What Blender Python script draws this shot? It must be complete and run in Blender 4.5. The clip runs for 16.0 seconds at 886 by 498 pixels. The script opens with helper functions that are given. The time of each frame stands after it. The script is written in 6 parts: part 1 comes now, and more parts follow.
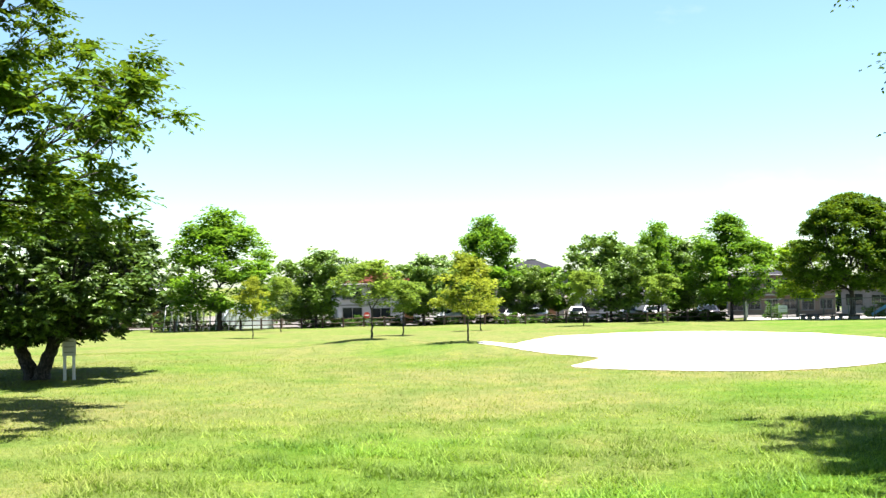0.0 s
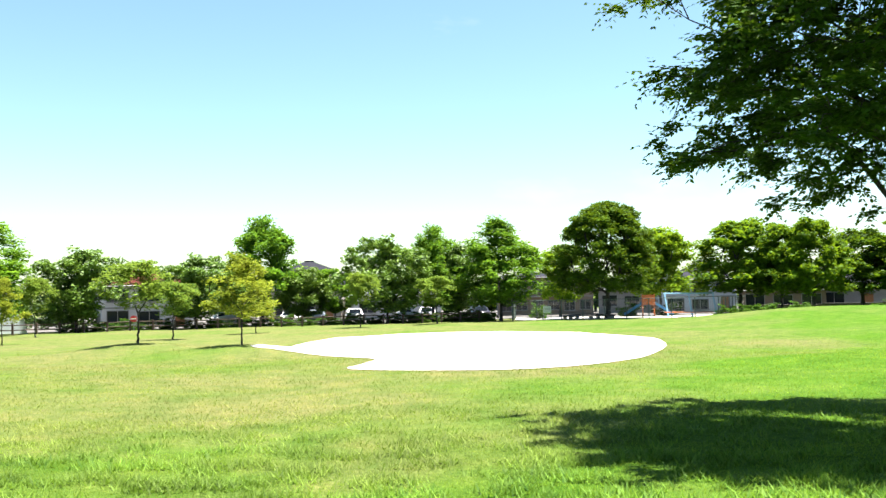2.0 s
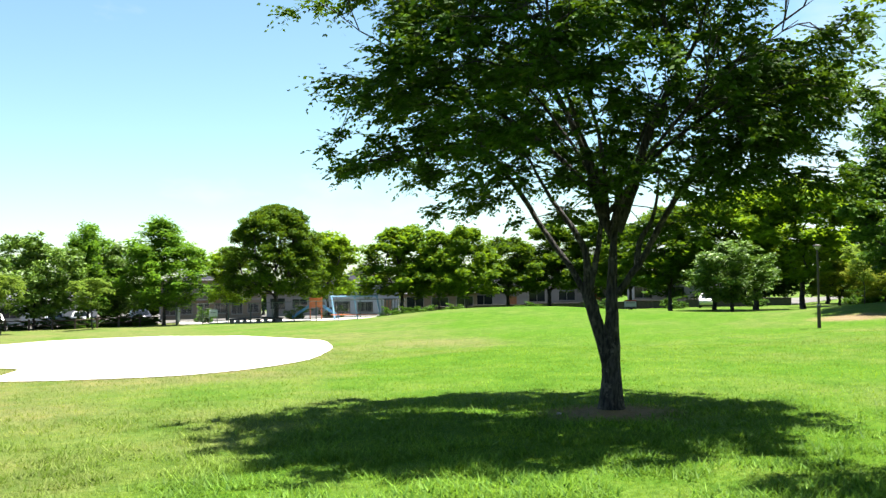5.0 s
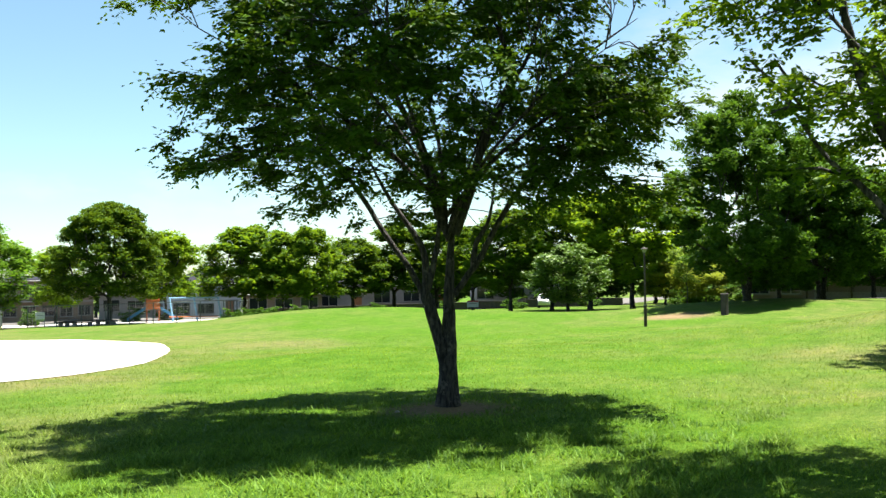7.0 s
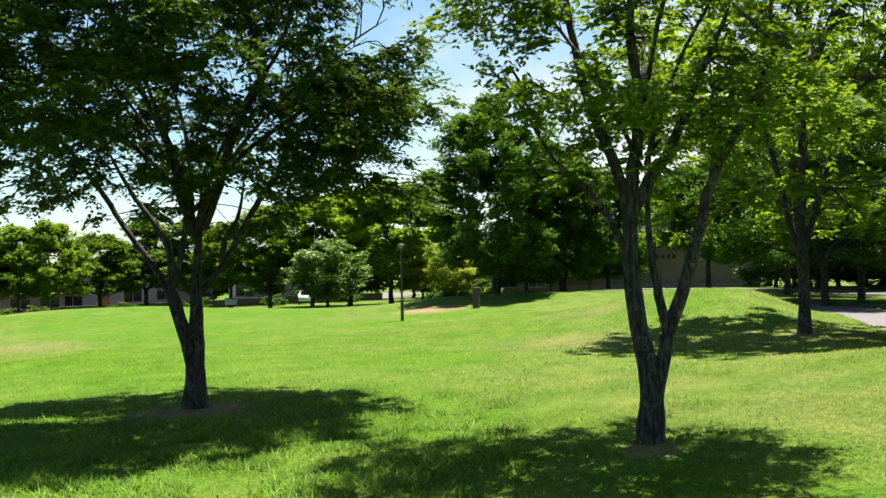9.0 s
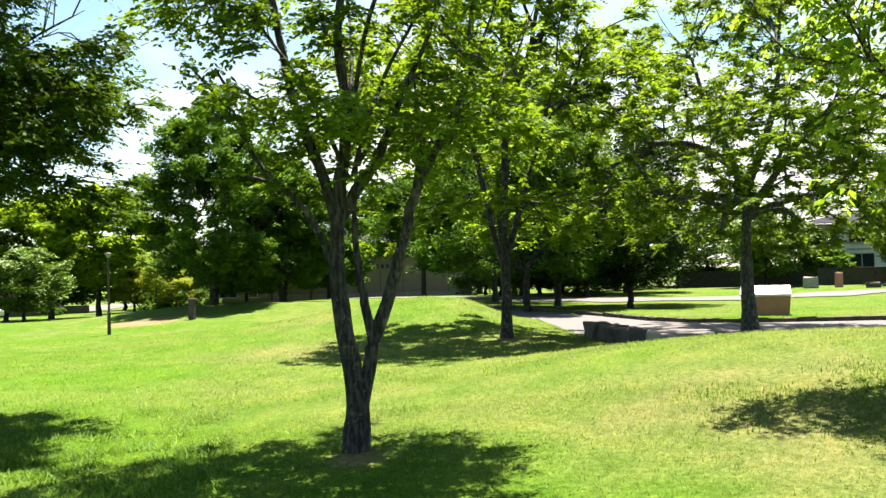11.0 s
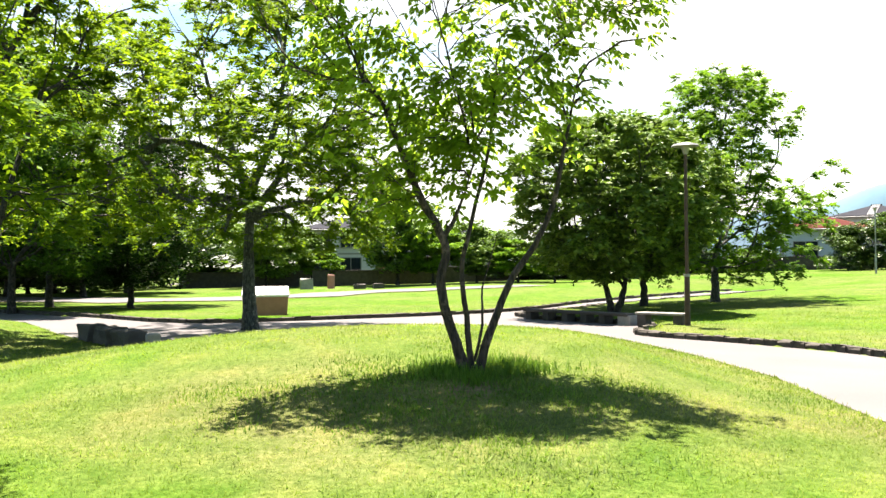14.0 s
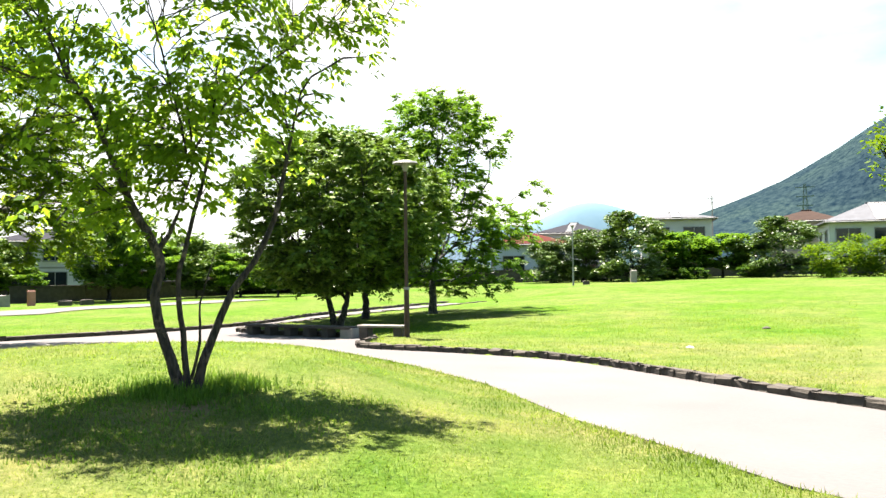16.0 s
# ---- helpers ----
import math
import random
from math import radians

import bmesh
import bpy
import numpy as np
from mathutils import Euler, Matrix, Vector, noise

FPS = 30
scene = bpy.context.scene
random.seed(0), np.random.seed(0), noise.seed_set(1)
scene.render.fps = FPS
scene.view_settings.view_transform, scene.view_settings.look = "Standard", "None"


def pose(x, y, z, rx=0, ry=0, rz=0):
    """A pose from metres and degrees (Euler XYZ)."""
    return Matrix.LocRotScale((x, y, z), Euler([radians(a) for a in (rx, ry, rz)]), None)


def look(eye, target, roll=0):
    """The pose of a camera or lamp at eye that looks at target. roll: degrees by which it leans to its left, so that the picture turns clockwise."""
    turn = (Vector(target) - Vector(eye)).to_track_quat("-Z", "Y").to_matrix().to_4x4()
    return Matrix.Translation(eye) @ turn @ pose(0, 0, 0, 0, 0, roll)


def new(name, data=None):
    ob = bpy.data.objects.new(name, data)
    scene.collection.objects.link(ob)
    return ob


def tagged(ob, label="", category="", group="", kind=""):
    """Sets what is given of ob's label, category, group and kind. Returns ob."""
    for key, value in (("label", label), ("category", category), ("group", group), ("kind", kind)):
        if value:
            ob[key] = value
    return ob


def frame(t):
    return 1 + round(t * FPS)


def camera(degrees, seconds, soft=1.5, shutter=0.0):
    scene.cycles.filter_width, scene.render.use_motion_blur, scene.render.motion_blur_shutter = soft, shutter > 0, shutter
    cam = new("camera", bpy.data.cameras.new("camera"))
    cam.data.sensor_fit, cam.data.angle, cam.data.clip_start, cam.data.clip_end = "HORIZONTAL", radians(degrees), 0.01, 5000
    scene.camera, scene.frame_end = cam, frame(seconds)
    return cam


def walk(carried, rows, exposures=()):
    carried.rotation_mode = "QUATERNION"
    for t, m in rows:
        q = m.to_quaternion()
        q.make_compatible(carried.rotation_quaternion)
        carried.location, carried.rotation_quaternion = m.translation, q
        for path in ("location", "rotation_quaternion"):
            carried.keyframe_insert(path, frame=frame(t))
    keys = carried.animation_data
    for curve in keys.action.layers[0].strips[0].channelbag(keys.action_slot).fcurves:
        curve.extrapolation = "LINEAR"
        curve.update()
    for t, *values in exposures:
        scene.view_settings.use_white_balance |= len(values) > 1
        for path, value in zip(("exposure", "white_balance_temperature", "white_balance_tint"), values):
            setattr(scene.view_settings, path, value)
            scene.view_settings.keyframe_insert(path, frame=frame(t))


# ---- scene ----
cam = camera(52.45, 16.0, soft=1.45)
EYE = 1.6
# seconds, x, y, yaw, pitch, roll
PATH = (
    (0.0, 0.000, 0.000, 0.00, 2.16, -1.03),
    (0.5, 0.019, 0.029, -2.95, 2.00, -1.26),
    (1.0, 0.035, 0.054, -7.02, 1.85, -0.93),
    (1.5, 0.047, 0.087, -10.79, 1.90, -1.03),
    (2.0, 0.056, 0.122, -14.06, 2.04, -0.93),
    (2.5, 0.067, 0.155, -17.99, 2.06, -0.90),
    (3.0, 0.080, 0.182, -21.49, 1.71, -0.38),
    (3.5, 0.095, 0.205, -24.45, 1.32, -0.38),
    (4.0, 0.104, 0.201, -28.62, 1.80, -0.19),
    (4.5, 0.091, 0.183, -32.10, 1.92, -0.41),
    (7.0, 0.008, -0.046, -44.72, 1.89, -0.64),
    (7.5, 0.009, -0.089, -47.62, 1.59, -0.54),
    (8.0, 0.031, -0.111, -51.02, 1.30, -1.09),
    (8.5, 0.064, -0.127, -55.34, 1.29, -0.57),
    (9.0, 0.098, -0.158, -59.80, 1.40, -1.15),
    (11.5, 0.260, -0.270, -81.52, 1.36, -1.31),
    (12.0, 0.282, -0.273, -86.04, 1.00, -1.43),
    (12.5, 0.301, -0.273, -91.83, 1.12, -1.56),
    (13.0, 0.320, -0.267, -96.73, 1.02, -1.39),
    (13.5, 0.329, -0.267, -102.62, 0.92, -0.64),
    (14.0, 0.346, -0.275, -108.14, 1.14, -0.47),
    (14.5, 0.385, -0.283, -112.24, 1.34, -0.08),
    (15.0, 0.407, -0.297, -116.80, 1.46, -0.35),
    (15.5, 0.394, -0.302, -121.39, 1.75, -0.55),
    (16.0, 0.363, -0.308, -125.61, 1.84, -0.73),
)
EXPOSURES = ((0.0, 2.49, 6550, 13), (3.0, 2.32, 6500, 11), (7.0, 2.15, 6600, 10), (9.0, 2.02, 6800, 12), (11.5, 2.60, 7120, 15), (13.5, 2.68, 7100, 15), (16.0, 2.68, 6950, 14))
walk(cam, [(t, pose(x, y, EYE, 0, 0, yaw) @ pose(0, 0, 0, 90 + pitch) @ pose(0, 0, 0, 0, 0, roll))
           for t, x, y, yaw, pitch, roll in PATH], EXPOSURES)

# ---- world and sun ----
SUN_AZ, SUN_EL = 97.0, 74.5     # bearing clockwise from +y, height
world = bpy.data.worlds.new("sky")
scene.world = world
world.use_nodes = True
wt = world.node_tree
wt.nodes.clear()
w_out = wt.nodes.new("ShaderNodeOutputWorld")
w_bg = wt.nodes.new("ShaderNodeBackground")
w_sky = wt.nodes.new("ShaderNodeTexSky")
w_sky.sky_type = "NISHITA"
w_sky.sun_disc = False
w_sky.sun_elevation, w_sky.sun_rotation = radians(SUN_EL), radians(SUN_AZ)
w_sky.air_density, w_sky.dust_density, w_sky.ozone_density = 1.0, 0.5, 1.0
w_bg.inputs["Strength"].default_value = 0.04
w_tint = wt.nodes.new("ShaderNodeMix")      # hazy summer air, a little green
w_tint.data_type, w_tint.blend_type = "RGBA", "MULTIPLY"
w_tint.inputs[0].default_value = 1.0
w_tint.inputs[7].default_value = (1.02, 1.2, 1.14, 1)
wt.links.new(w_sky.outputs[0], w_tint.inputs[6])
# thin bright summer cloud, thicker towards the east and south east
w_pos = wt.nodes.new("ShaderNodeTexCoord")
w_map = wt.nodes.new("ShaderNodeMapping")
w_map.inputs["Scale"].default_value = (1.0, 1.0, 2.6)
wt.links.new(w_pos.outputs["Generated"], w_map.inputs["Vector"])
w_cloud = wt.nodes.new("ShaderNodeTexNoise")
w_cloud.inputs["Scale"].default_value, w_cloud.inputs["Detail"].default_value, w_cloud.inputs["Roughness"].default_value = 2.3, 7, 0.55
wt.links.new(w_map.outputs[0], w_cloud.inputs["Vector"])
w_dot = wt.nodes.new("ShaderNodeVectorMath")
w_dot.operation = "DOT_PRODUCT"
w_dot.inputs[1].default_value = (0.29 * math.sin(radians(110)), 0.29 * math.cos(radians(110)), -0.16)
wt.links.new(w_pos.outputs["Generated"], w_dot.inputs[0])
w_sum = wt.nodes.new("ShaderNodeMath")
wt.links.new(w_cloud.outputs["Fac"], w_sum.inputs[0])
wt.links.new(w_dot.outputs["Value"], w_sum.inputs[1])
w_ramp = wt.nodes.new("ShaderNodeValToRGB")
w_ramp.color_ramp.elements[0].position, w_ramp.color_ramp.elements[1].position = 0.56, 0.86
wt.links.new(w_sum.outputs[0], w_ramp.inputs[0])
w_mix = wt.nodes.new("ShaderNodeMix")
w_mix.data_type = "RGBA"
w_mix.inputs[7].default_value = (6.6, 6.6, 6.6, 1)
wt.links.new(w_ramp.outputs[0], w_mix.inputs[0])
wt.links.new(w_tint.outputs[2], w_mix.inputs[6])
wt.links.new(w_mix.outputs[2], w_bg.inputs["Color"])
wt.links.new(w_bg.outputs[0], w_out.inputs["Surface"])

sun_data = bpy.data.lights.new("sun", "SUN")
sun_data.energy, sun_data.angle, sun_data.color = 5.0, radians(0.55), (1.0, 0.95, 0.88)
sun = new("sun", sun_data)
sa, se = radians(SUN_AZ), radians(SUN_EL)
sun.matrix_world = look((math.sin(sa) * math.cos(se) * 100, math.cos(sa) * math.cos(se) * 100, math.sin(se) * 100), (0, 0, 0))

# ---- materials ----
def material(name):
    m = bpy.data.materials.new(name)
    m.use_nodes = True
    t = m.node_tree
    b = t.nodes["Principled BSDF"]
    return m, t, b


def ramp(t, source, stops):
    r = t.nodes.new("ShaderNodeValToRGB")
    while len(r.color_ramp.elements) < len(stops):
        r.color_ramp.elements.new(0.5)
    for e, (p, c) in zip(r.color_ramp.elements, stops):
        e.position, e.color = p, (*c, 1)
    t.links.new(source, r.inputs[0])
    return r.outputs[0]


def mixed(t, fac, a, b, how="MIX"):
    n = t.nodes.new("ShaderNodeMix")
    n.data_type, n.blend_type = "RGBA", how
    for key, v in ((0, fac), (6, a), (7, b)):
        if isinstance(v, (int, float)):
            n.inputs[key].default_value = v
        elif isinstance(v, tuple):
            n.inputs[key].default_value = (*v, 1)
        else:
            t.links.new(v, n.inputs[key])
    return n.outputs[2]


def noise_of(t, scale, detail=4, rough=0.55, coord="Object"):
    c = t.nodes.new("ShaderNodeTexCoord")
    n = t.nodes.new("ShaderNodeTexNoise")
    n.inputs["Scale"].default_value, n.inputs["Detail"].default_value, n.inputs["Roughness"].default_value = scale, detail, rough
    t.links.new(c.outputs[coord], n.inputs["Vector"])
    return n.outputs["Fac"]


def bumped(t, b, height, strength=0.3, distance=0.02):
    n = t.nodes.new("ShaderNodeBump")
    n.inputs["Strength"].default_value, n.inputs["Distance"].default_value = strength, distance
    t.links.new(height, n.inputs["Height"])
    t.links.new(n.outputs[0], b.inputs["Normal"])


def plain(name, color, rough=0.6, metal=0.0, vary=0.18, scale=3.0, bump=0.15, fine=40.0, spec=0.5):
    """A painted, mineral or metal surface with stains and grain."""
    m, t, b = material(name)
    dark = tuple(c * (1 - vary) for c in color)
    light = tuple(min(1, c * (1 + vary * 0.6)) for c in color)
    big = ramp(t, noise_of(t, scale), [(0.3, dark), (0.7, light)])
    grain = ramp(t, noise_of(t, fine, 3), [(0.3, (0.86, 0.86, 0.86)), (0.7, (1, 1, 1))])
    t.links.new(mixed(t, 1.0, big, grain, "MULTIPLY"), b.inputs["Base Color"])
    b.inputs["Roughness"].default_value, b.inputs["Metallic"].default_value = rough, metal
    b.inputs["Specular IOR Level"].default_value = spec
    if bump:
        bumped(t, b, noise_of(t, fine, 4), bump, 0.01)
    return m


def attribute_of(t, name):
    n = t.nodes.new("ShaderNodeAttribute")
    n.attribute_name = name
    return n.outputs["Fac"]


def added(t, a, b, how="ADD"):
    n = t.nodes.new("ShaderNodeMath")
    n.operation = how
    for k, v in enumerate((a, b)):
        if isinstance(v, (int, float)):
            n.inputs[k].default_value = v
        else:
            t.links.new(v, n.inputs[k])
    return n.outputs[0]


def foliage(name, dark, light, through_color, share=0.42, rough=0.55, gloss=0.06, dried=None):
    """Leaves: colour varies from leaf to leaf and from tree to tree; light shines through."""
    m, t, b = material(name)
    g = t.nodes.new("ShaderNodeNewGeometry")
    o = t.nodes.new("ShaderNodeObjectInfo")
    leaf = ramp(t, g.outputs["Random Per Island"], [(0.0, dark), (0.75, light), (1.0, tuple(min(1, c * 1.35) for c in light))])
    patch = ramp(t, noise_of(t, 0.7, 2), [(0.35, (0.72, 0.75, 0.7)), (0.65, (1.1, 1.08, 1.0))])
    tone = ramp(t, o.outputs["Random"], [(0.0, (0.85, 0.92, 0.9)), (1.0, (1.12, 1.05, 0.95))])
    if dried:
        leaf = mixed(t, attribute_of(t, "worn"), leaf, ramp(t, g.outputs["Random Per Island"], [(0.0, tuple(c * 0.6 for c in dried)), (1.0, dried)]))
    col = mixed(t, 1.0, mixed(t, 1.0, leaf, patch, "MULTIPLY"), tone, "MULTIPLY")
    t.links.new(col, b.inputs["Base Color"])
    b.inputs["Roughness"].default_value = rough
    b.inputs["Specular IOR Level"].default_value = gloss
    tr = t.nodes.new("ShaderNodeBsdfTranslucent")
    t.links.new(mixed(t, 1.0, mixed(t, 0.5, col, through_color), patch, "MULTIPLY"), tr.inputs["Color"])
    mx = t.nodes.new("ShaderNodeMixShader")
    mx.inputs[0].default_value = share
    t.links.new(b.outputs[0], mx.inputs[1])
    t.links.new(tr.outputs[0], mx.inputs[2])
    t.links.new(mx.outputs[0], t.nodes["Material Output"].inputs["Surface"])
    return m


def bark_material(name, dark, light):
    m, t, b = material(name)
    c = t.nodes.new("ShaderNodeTexCoord")
    mp = t.nodes.new("ShaderNodeMapping")
    mp.inputs["Scale"].default_value = (14, 14, 3.6)
    t.links.new(c.outputs["Object"], mp.inputs["Vector"])
    n = t.nodes.new("ShaderNodeTexNoise")
    n.inputs["Scale"].default_value, n.inputs["Detail"].default_value = 2.2, 9
    t.links.new(mp.outputs[0], n.inputs["Vector"])
    col = ramp(t, n.outputs["Fac"], [(0.4, dark), (0.62, light)])
    lichen = ramp(t, noise_of(t, 6.0, 6, 0.75), [(0.55, (0, 0, 0)), (0.62, (1, 1, 1))])
    t.links.new(mixed(t, lichen, col, tuple(min(1, v * 1.9) for v in light)), b.inputs["Base Color"])
    b.inputs["Roughness"].default_value = 0.9
    bumped(t, b, n.outputs["Fac"], 1.0, 0.07)
    return m


def turf_material():
    """Mown lawn: blades, clumps, lush and dry patches, worn ground and bare soil."""
    m, t, b = material("turf")
    clump = noise_of(t, 13.0, 9, 0.78)
    mid = noise_of(t, 1.4, 6, 0.65)
    green = ramp(t, clump, [(0.3, (0.015, 0.045, 0.0035)), (0.5, (0.042, 0.097, 0.007)), (0.7, (0.09, 0.16, 0.018))])
    straw = ramp(t, clump, [(0.3, (0.04, 0.056, 0.012)), (0.5, (0.092, 0.102, 0.034)), (0.7, (0.155, 0.152, 0.066))])
    patch = added(t, added(t, noise_of(t, 0.17, 6, 0.66), 0.6, "MULTIPLY"), added(t, mid, 0.28, "MULTIPLY"))
    patch = added(t, patch, added(t, attribute_of(t, "worn"), 0.42, "MULTIPLY"))
    dry = ramp(t, patch, [(0.4, (0, 0, 0)), (0.86, (1, 1, 1))])
    col = mixed(t, dry, green, straw)
    bare = added(t, attribute_of(t, "soil"), added(t, clump, 0.45, "MULTIPLY"))
    col = mixed(t, ramp(t, bare, [(0.55, (0, 0, 0)), (0.85, (1, 1, 1))]), col, ramp(t, clump, [(0.3, (0.075, 0.055, 0.03)), (0.7, (0.21, 0.16, 0.09))]))
    lush = ramp(t, mid, [(0.32, (0.74, 0.82, 0.7)), (0.5, (1.0, 1.0, 1.0)), (0.64, (1.2, 1.1, 1.05))])
    t.links.new(mixed(t, 1.0, col, lush, "MULTIPLY"), b.inputs["Base Color"])
    b.inputs["Roughness"].default_value = 0.9
    b.inputs["Specular IOR Level"].default_value = 0.03
    bumped(t, b, noise_of(t, 11.0, 7, 0.7), 0.8, 0.05)
    return m


TURF = turf_material()
BLADE = foliage("grass_blade", (0.036, 0.098, 0.0062), (0.113, 0.193, 0.02), (0.26, 0.41, 0.028), 0.4, 0.6, 0.05, dried=(0.18, 0.176, 0.068))
WEED = foliage("weed_blade", (0.02, 0.075, 0.006), (0.1, 0.2, 0.026), (0.2, 0.36, 0.03), 0.36, 0.6, 0.1, dried=(0.2, 0.22, 0.07))
LEAF_ZELKOVA = foliage("leaf_zelkova", (0.012, 0.038, 0.003), (0.038, 0.09, 0.008), (0.18, 0.3, 0.012), 0.2)
LEAF_BRIGHT = foliage("leaf_bright", (0.024, 0.07, 0.004), (0.078, 0.15, 0.009), (0.3, 0.45, 0.015), 0.38)
LEAF_LIME = foliage("leaf_lime", (0.034, 0.088, 0.005), (0.11, 0.195, 0.011), (0.42, 0.6, 0.02), 0.42)
LEAF_GLOSSY = foliage("leaf_glossy", (0.028, 0.074, 0.008), (0.125, 0.205, 0.034), (0.2, 0.34, 0.03), 0.2, 0.5, 0.2)
LEAF_FRESH = foliage("leaf_fresh", (0.0315, 0.0946, 0.00858), (0.0927, 0.185, 0.0169), (0.259, 0.47, 0.026), 0.38)
LEAF_MAPLE = foliage("leaf_light_green", (0.038, 0.108, 0.012), (0.115, 0.205, 0.025), (0.5, 0.74, 0.045), 0.58)
LEAF_EVERGREEN = foliage("leaf_evergreen", (0.014, 0.04, 0.005), (0.062, 0.115, 0.016), (0.14, 0.24, 0.018), 0.15, 0.42, 0.3)
LEAF_OAK = foliage("leaf_oak", (0.0147, 0.0459, 0.00344), (0.0493, 0.102, 0.00708), (0.2757, 0.436, 0.0131), 0.3)
LEAF_SPREAD = foliage("leaf_spreading", (0.016, 0.048, 0.003), (0.062, 0.12, 0.009), (0.24, 0.36, 0.012), 0.24)
WALL_HALL = plain("panel_pink_brown", (0.2, 0.15, 0.125), 0.8, vary=0.1, scale=0.8, fine=30, bump=0.2)
LEAF_DARK = foliage("leaf_dark", (0.00748, 0.0214, 0.00458), (0.0216, 0.048, 0.00906), (0.0704, 0.1514, 0.0162), 0.16, 0.38)
LEAF_MID = foliage("leaf_mid", (0.0177, 0.0563, 0.00663), (0.0523, 0.117, 0.0133), (0.1548, 0.3027, 0.0193), 0.3)
LEAF_YELLOW = foliage("leaf_yellow_green", (0.0845, 0.129, 0.00906), (0.176, 0.219, 0.0227), (0.4799, 0.5332, 0.0516), 0.4)
LEAF_PALE = foliage("leaf_pale_green", (0.0704, 0.123, 0.0176), (0.141, 0.211, 0.0308), (0.4, 0.55, 0.07), 0.38)
BARK = bark_material("bark_grey", (0.003, 0.0026, 0.0024), (0.045, 0.04, 0.034))
BARK_MIXED = bark_material("bark_grey_brown", (0.005, 0.0045, 0.004), (0.058, 0.052, 0.044))
BARK_PALE = bark_material("bark_pale", (0.02, 0.022, 0.019), (0.08, 0.085, 0.072))
BARK_DARK = bark_material("bark_dark", (0.015, 0.01, 0.008), (0.065, 0.046, 0.036))
SAND = plain("sand", (0.534, 0.506, 0.448), 0.95, vary=0.06, scale=0.4, fine=30, bump=0.3)
PAVING = plain("paving_concrete", (0.0882, 0.0806, 0.079), 0.9, vary=0.14, scale=0.5, fine=18, bump=0.25)
KERB_STONE = plain("kerb_stone", (0.0546, 0.047, 0.0361), 0.95, vary=0.45, scale=5, fine=30, bump=0.9)
STONE_DARK = plain("stone_dark", (0.0546, 0.0462, 0.0403), 0.9, vary=0.35, scale=4, fine=30, bump=0.7)
STONE_PALE = plain("stone_pale", (0.245, 0.224, 0.202), 0.85, vary=0.2, scale=4, fine=30, bump=0.5)
GRANITE = plain("granite_pink", (0.336, 0.151, 0.109), 0.6, vary=0.15, scale=6, fine=90, bump=0.2)
WHITE_STONE = plain("stone_white", (0.655, 0.647, 0.63), 0.5, vary=0.05, scale=4, fine=60, bump=0.1)
GRAVEL = plain("gravel_lot", (0.0941, 0.0865, 0.0756), 0.95, vary=0.3, scale=0.3, fine=6, bump=0.5)
WOOD_DARK = plain("wood_dark", (0.0588, 0.0378, 0.0252), 0.85, vary=0.3, scale=6, fine=40, bump=0.4)
METAL_DARK = plain("metal_dark_brown", (0.0361, 0.0277, 0.0218), 0.5, 0.3, vary=0.2, scale=6, fine=60, bump=0.1)
METAL_RUST = plain("metal_rusty", (0.0613, 0.0344, 0.0244), 0.75, 0.2, vary=0.4, scale=5, fine=40, bump=0.4)
METAL_GREY = plain("metal_grey", (0.245, 0.245, 0.239), 0.5, 0.5, vary=0.15, scale=6, fine=60, bump=0.1)
METAL_GREEN = plain("metal_green", (0.0647, 0.0941, 0.0798), 0.55, 0.3, vary=0.15, scale=6, fine=60, bump=0.1)
PAINT_WHITE = plain("paint_white", (0.578, 0.578, 0.564), 0.5, vary=0.06, scale=5, fine=50, bump=0.05)
PAINT_BLUE = plain("paint_blue", (0.0286, 0.188, 0.397), 0.45, vary=0.12, scale=6, fine=50, bump=0.05)
PAINT_PALE_BLUE = plain("paint_pale_blue", (0.181, 0.361, 0.506), 0.45, vary=0.1, scale=6, fine=50, bump=0.05)
PAINT_ORANGE = plain("paint_orange", (0.448, 0.116, 0.0218), 0.5, vary=0.12, scale=6, fine=50, bump=0.05)
PAINT_RED = plain("paint_red", (0.397, 0.0218, 0.0185), 0.4, vary=0.1, scale=6, fine=50, bump=0.05)
WALL_WHITE = plain("stucco_white", (0.437, 0.437, 0.437), 0.9, vary=0.1, scale=0.8, fine=30, bump=0.2)
WALL_CREAM = plain("stucco_cream", (0.303, 0.267, 0.217), 0.9, vary=0.12, scale=0.8, fine=30, bump=0.2)
WALL_BROWN = plain("tile_brown", (0.188, 0.144, 0.108), 0.8, vary=0.15, scale=0.8, fine=30, bump=0.3)
WALL_GREY = plain("stucco_grey", (0.217, 0.209, 0.202), 0.9, vary=0.14, scale=0.8, fine=30, bump=0.2)
WALL_BLUE = plain("siding_pale_blue", (0.386, 0.437, 0.487), 0.8, vary=0.08, scale=0.8, fine=30, bump=0.2)
ROOF_GREY = plain("roof_grey", (0.021, 0.022, 0.028), 0.9, vary=0.25, scale=1.5, fine=20, bump=0.4, spec=0.1)
ROOF_PALE = plain("roof_silver", (0.085, 0.09, 0.1), 0.85, vary=0.15, scale=1.5, fine=20, bump=0.3, spec=0.2)
ROOF_RED = plain("roof_red", (0.06, 0.0145, 0.0105), 0.92, vary=0.2, scale=1.5, fine=20, bump=0.4, spec=0.1)
ROOF_BROWN = plain("roof_brown", (0.034, 0.021, 0.016), 0.9, vary=0.2, scale=1.5, fine=20, bump=0.4, spec=0.1)
TIMBER_DOOR = plain("door_brown", (0.252, 0.101, 0.0336), 0.6, vary=0.2, scale=4, fine=30, bump=0.2)
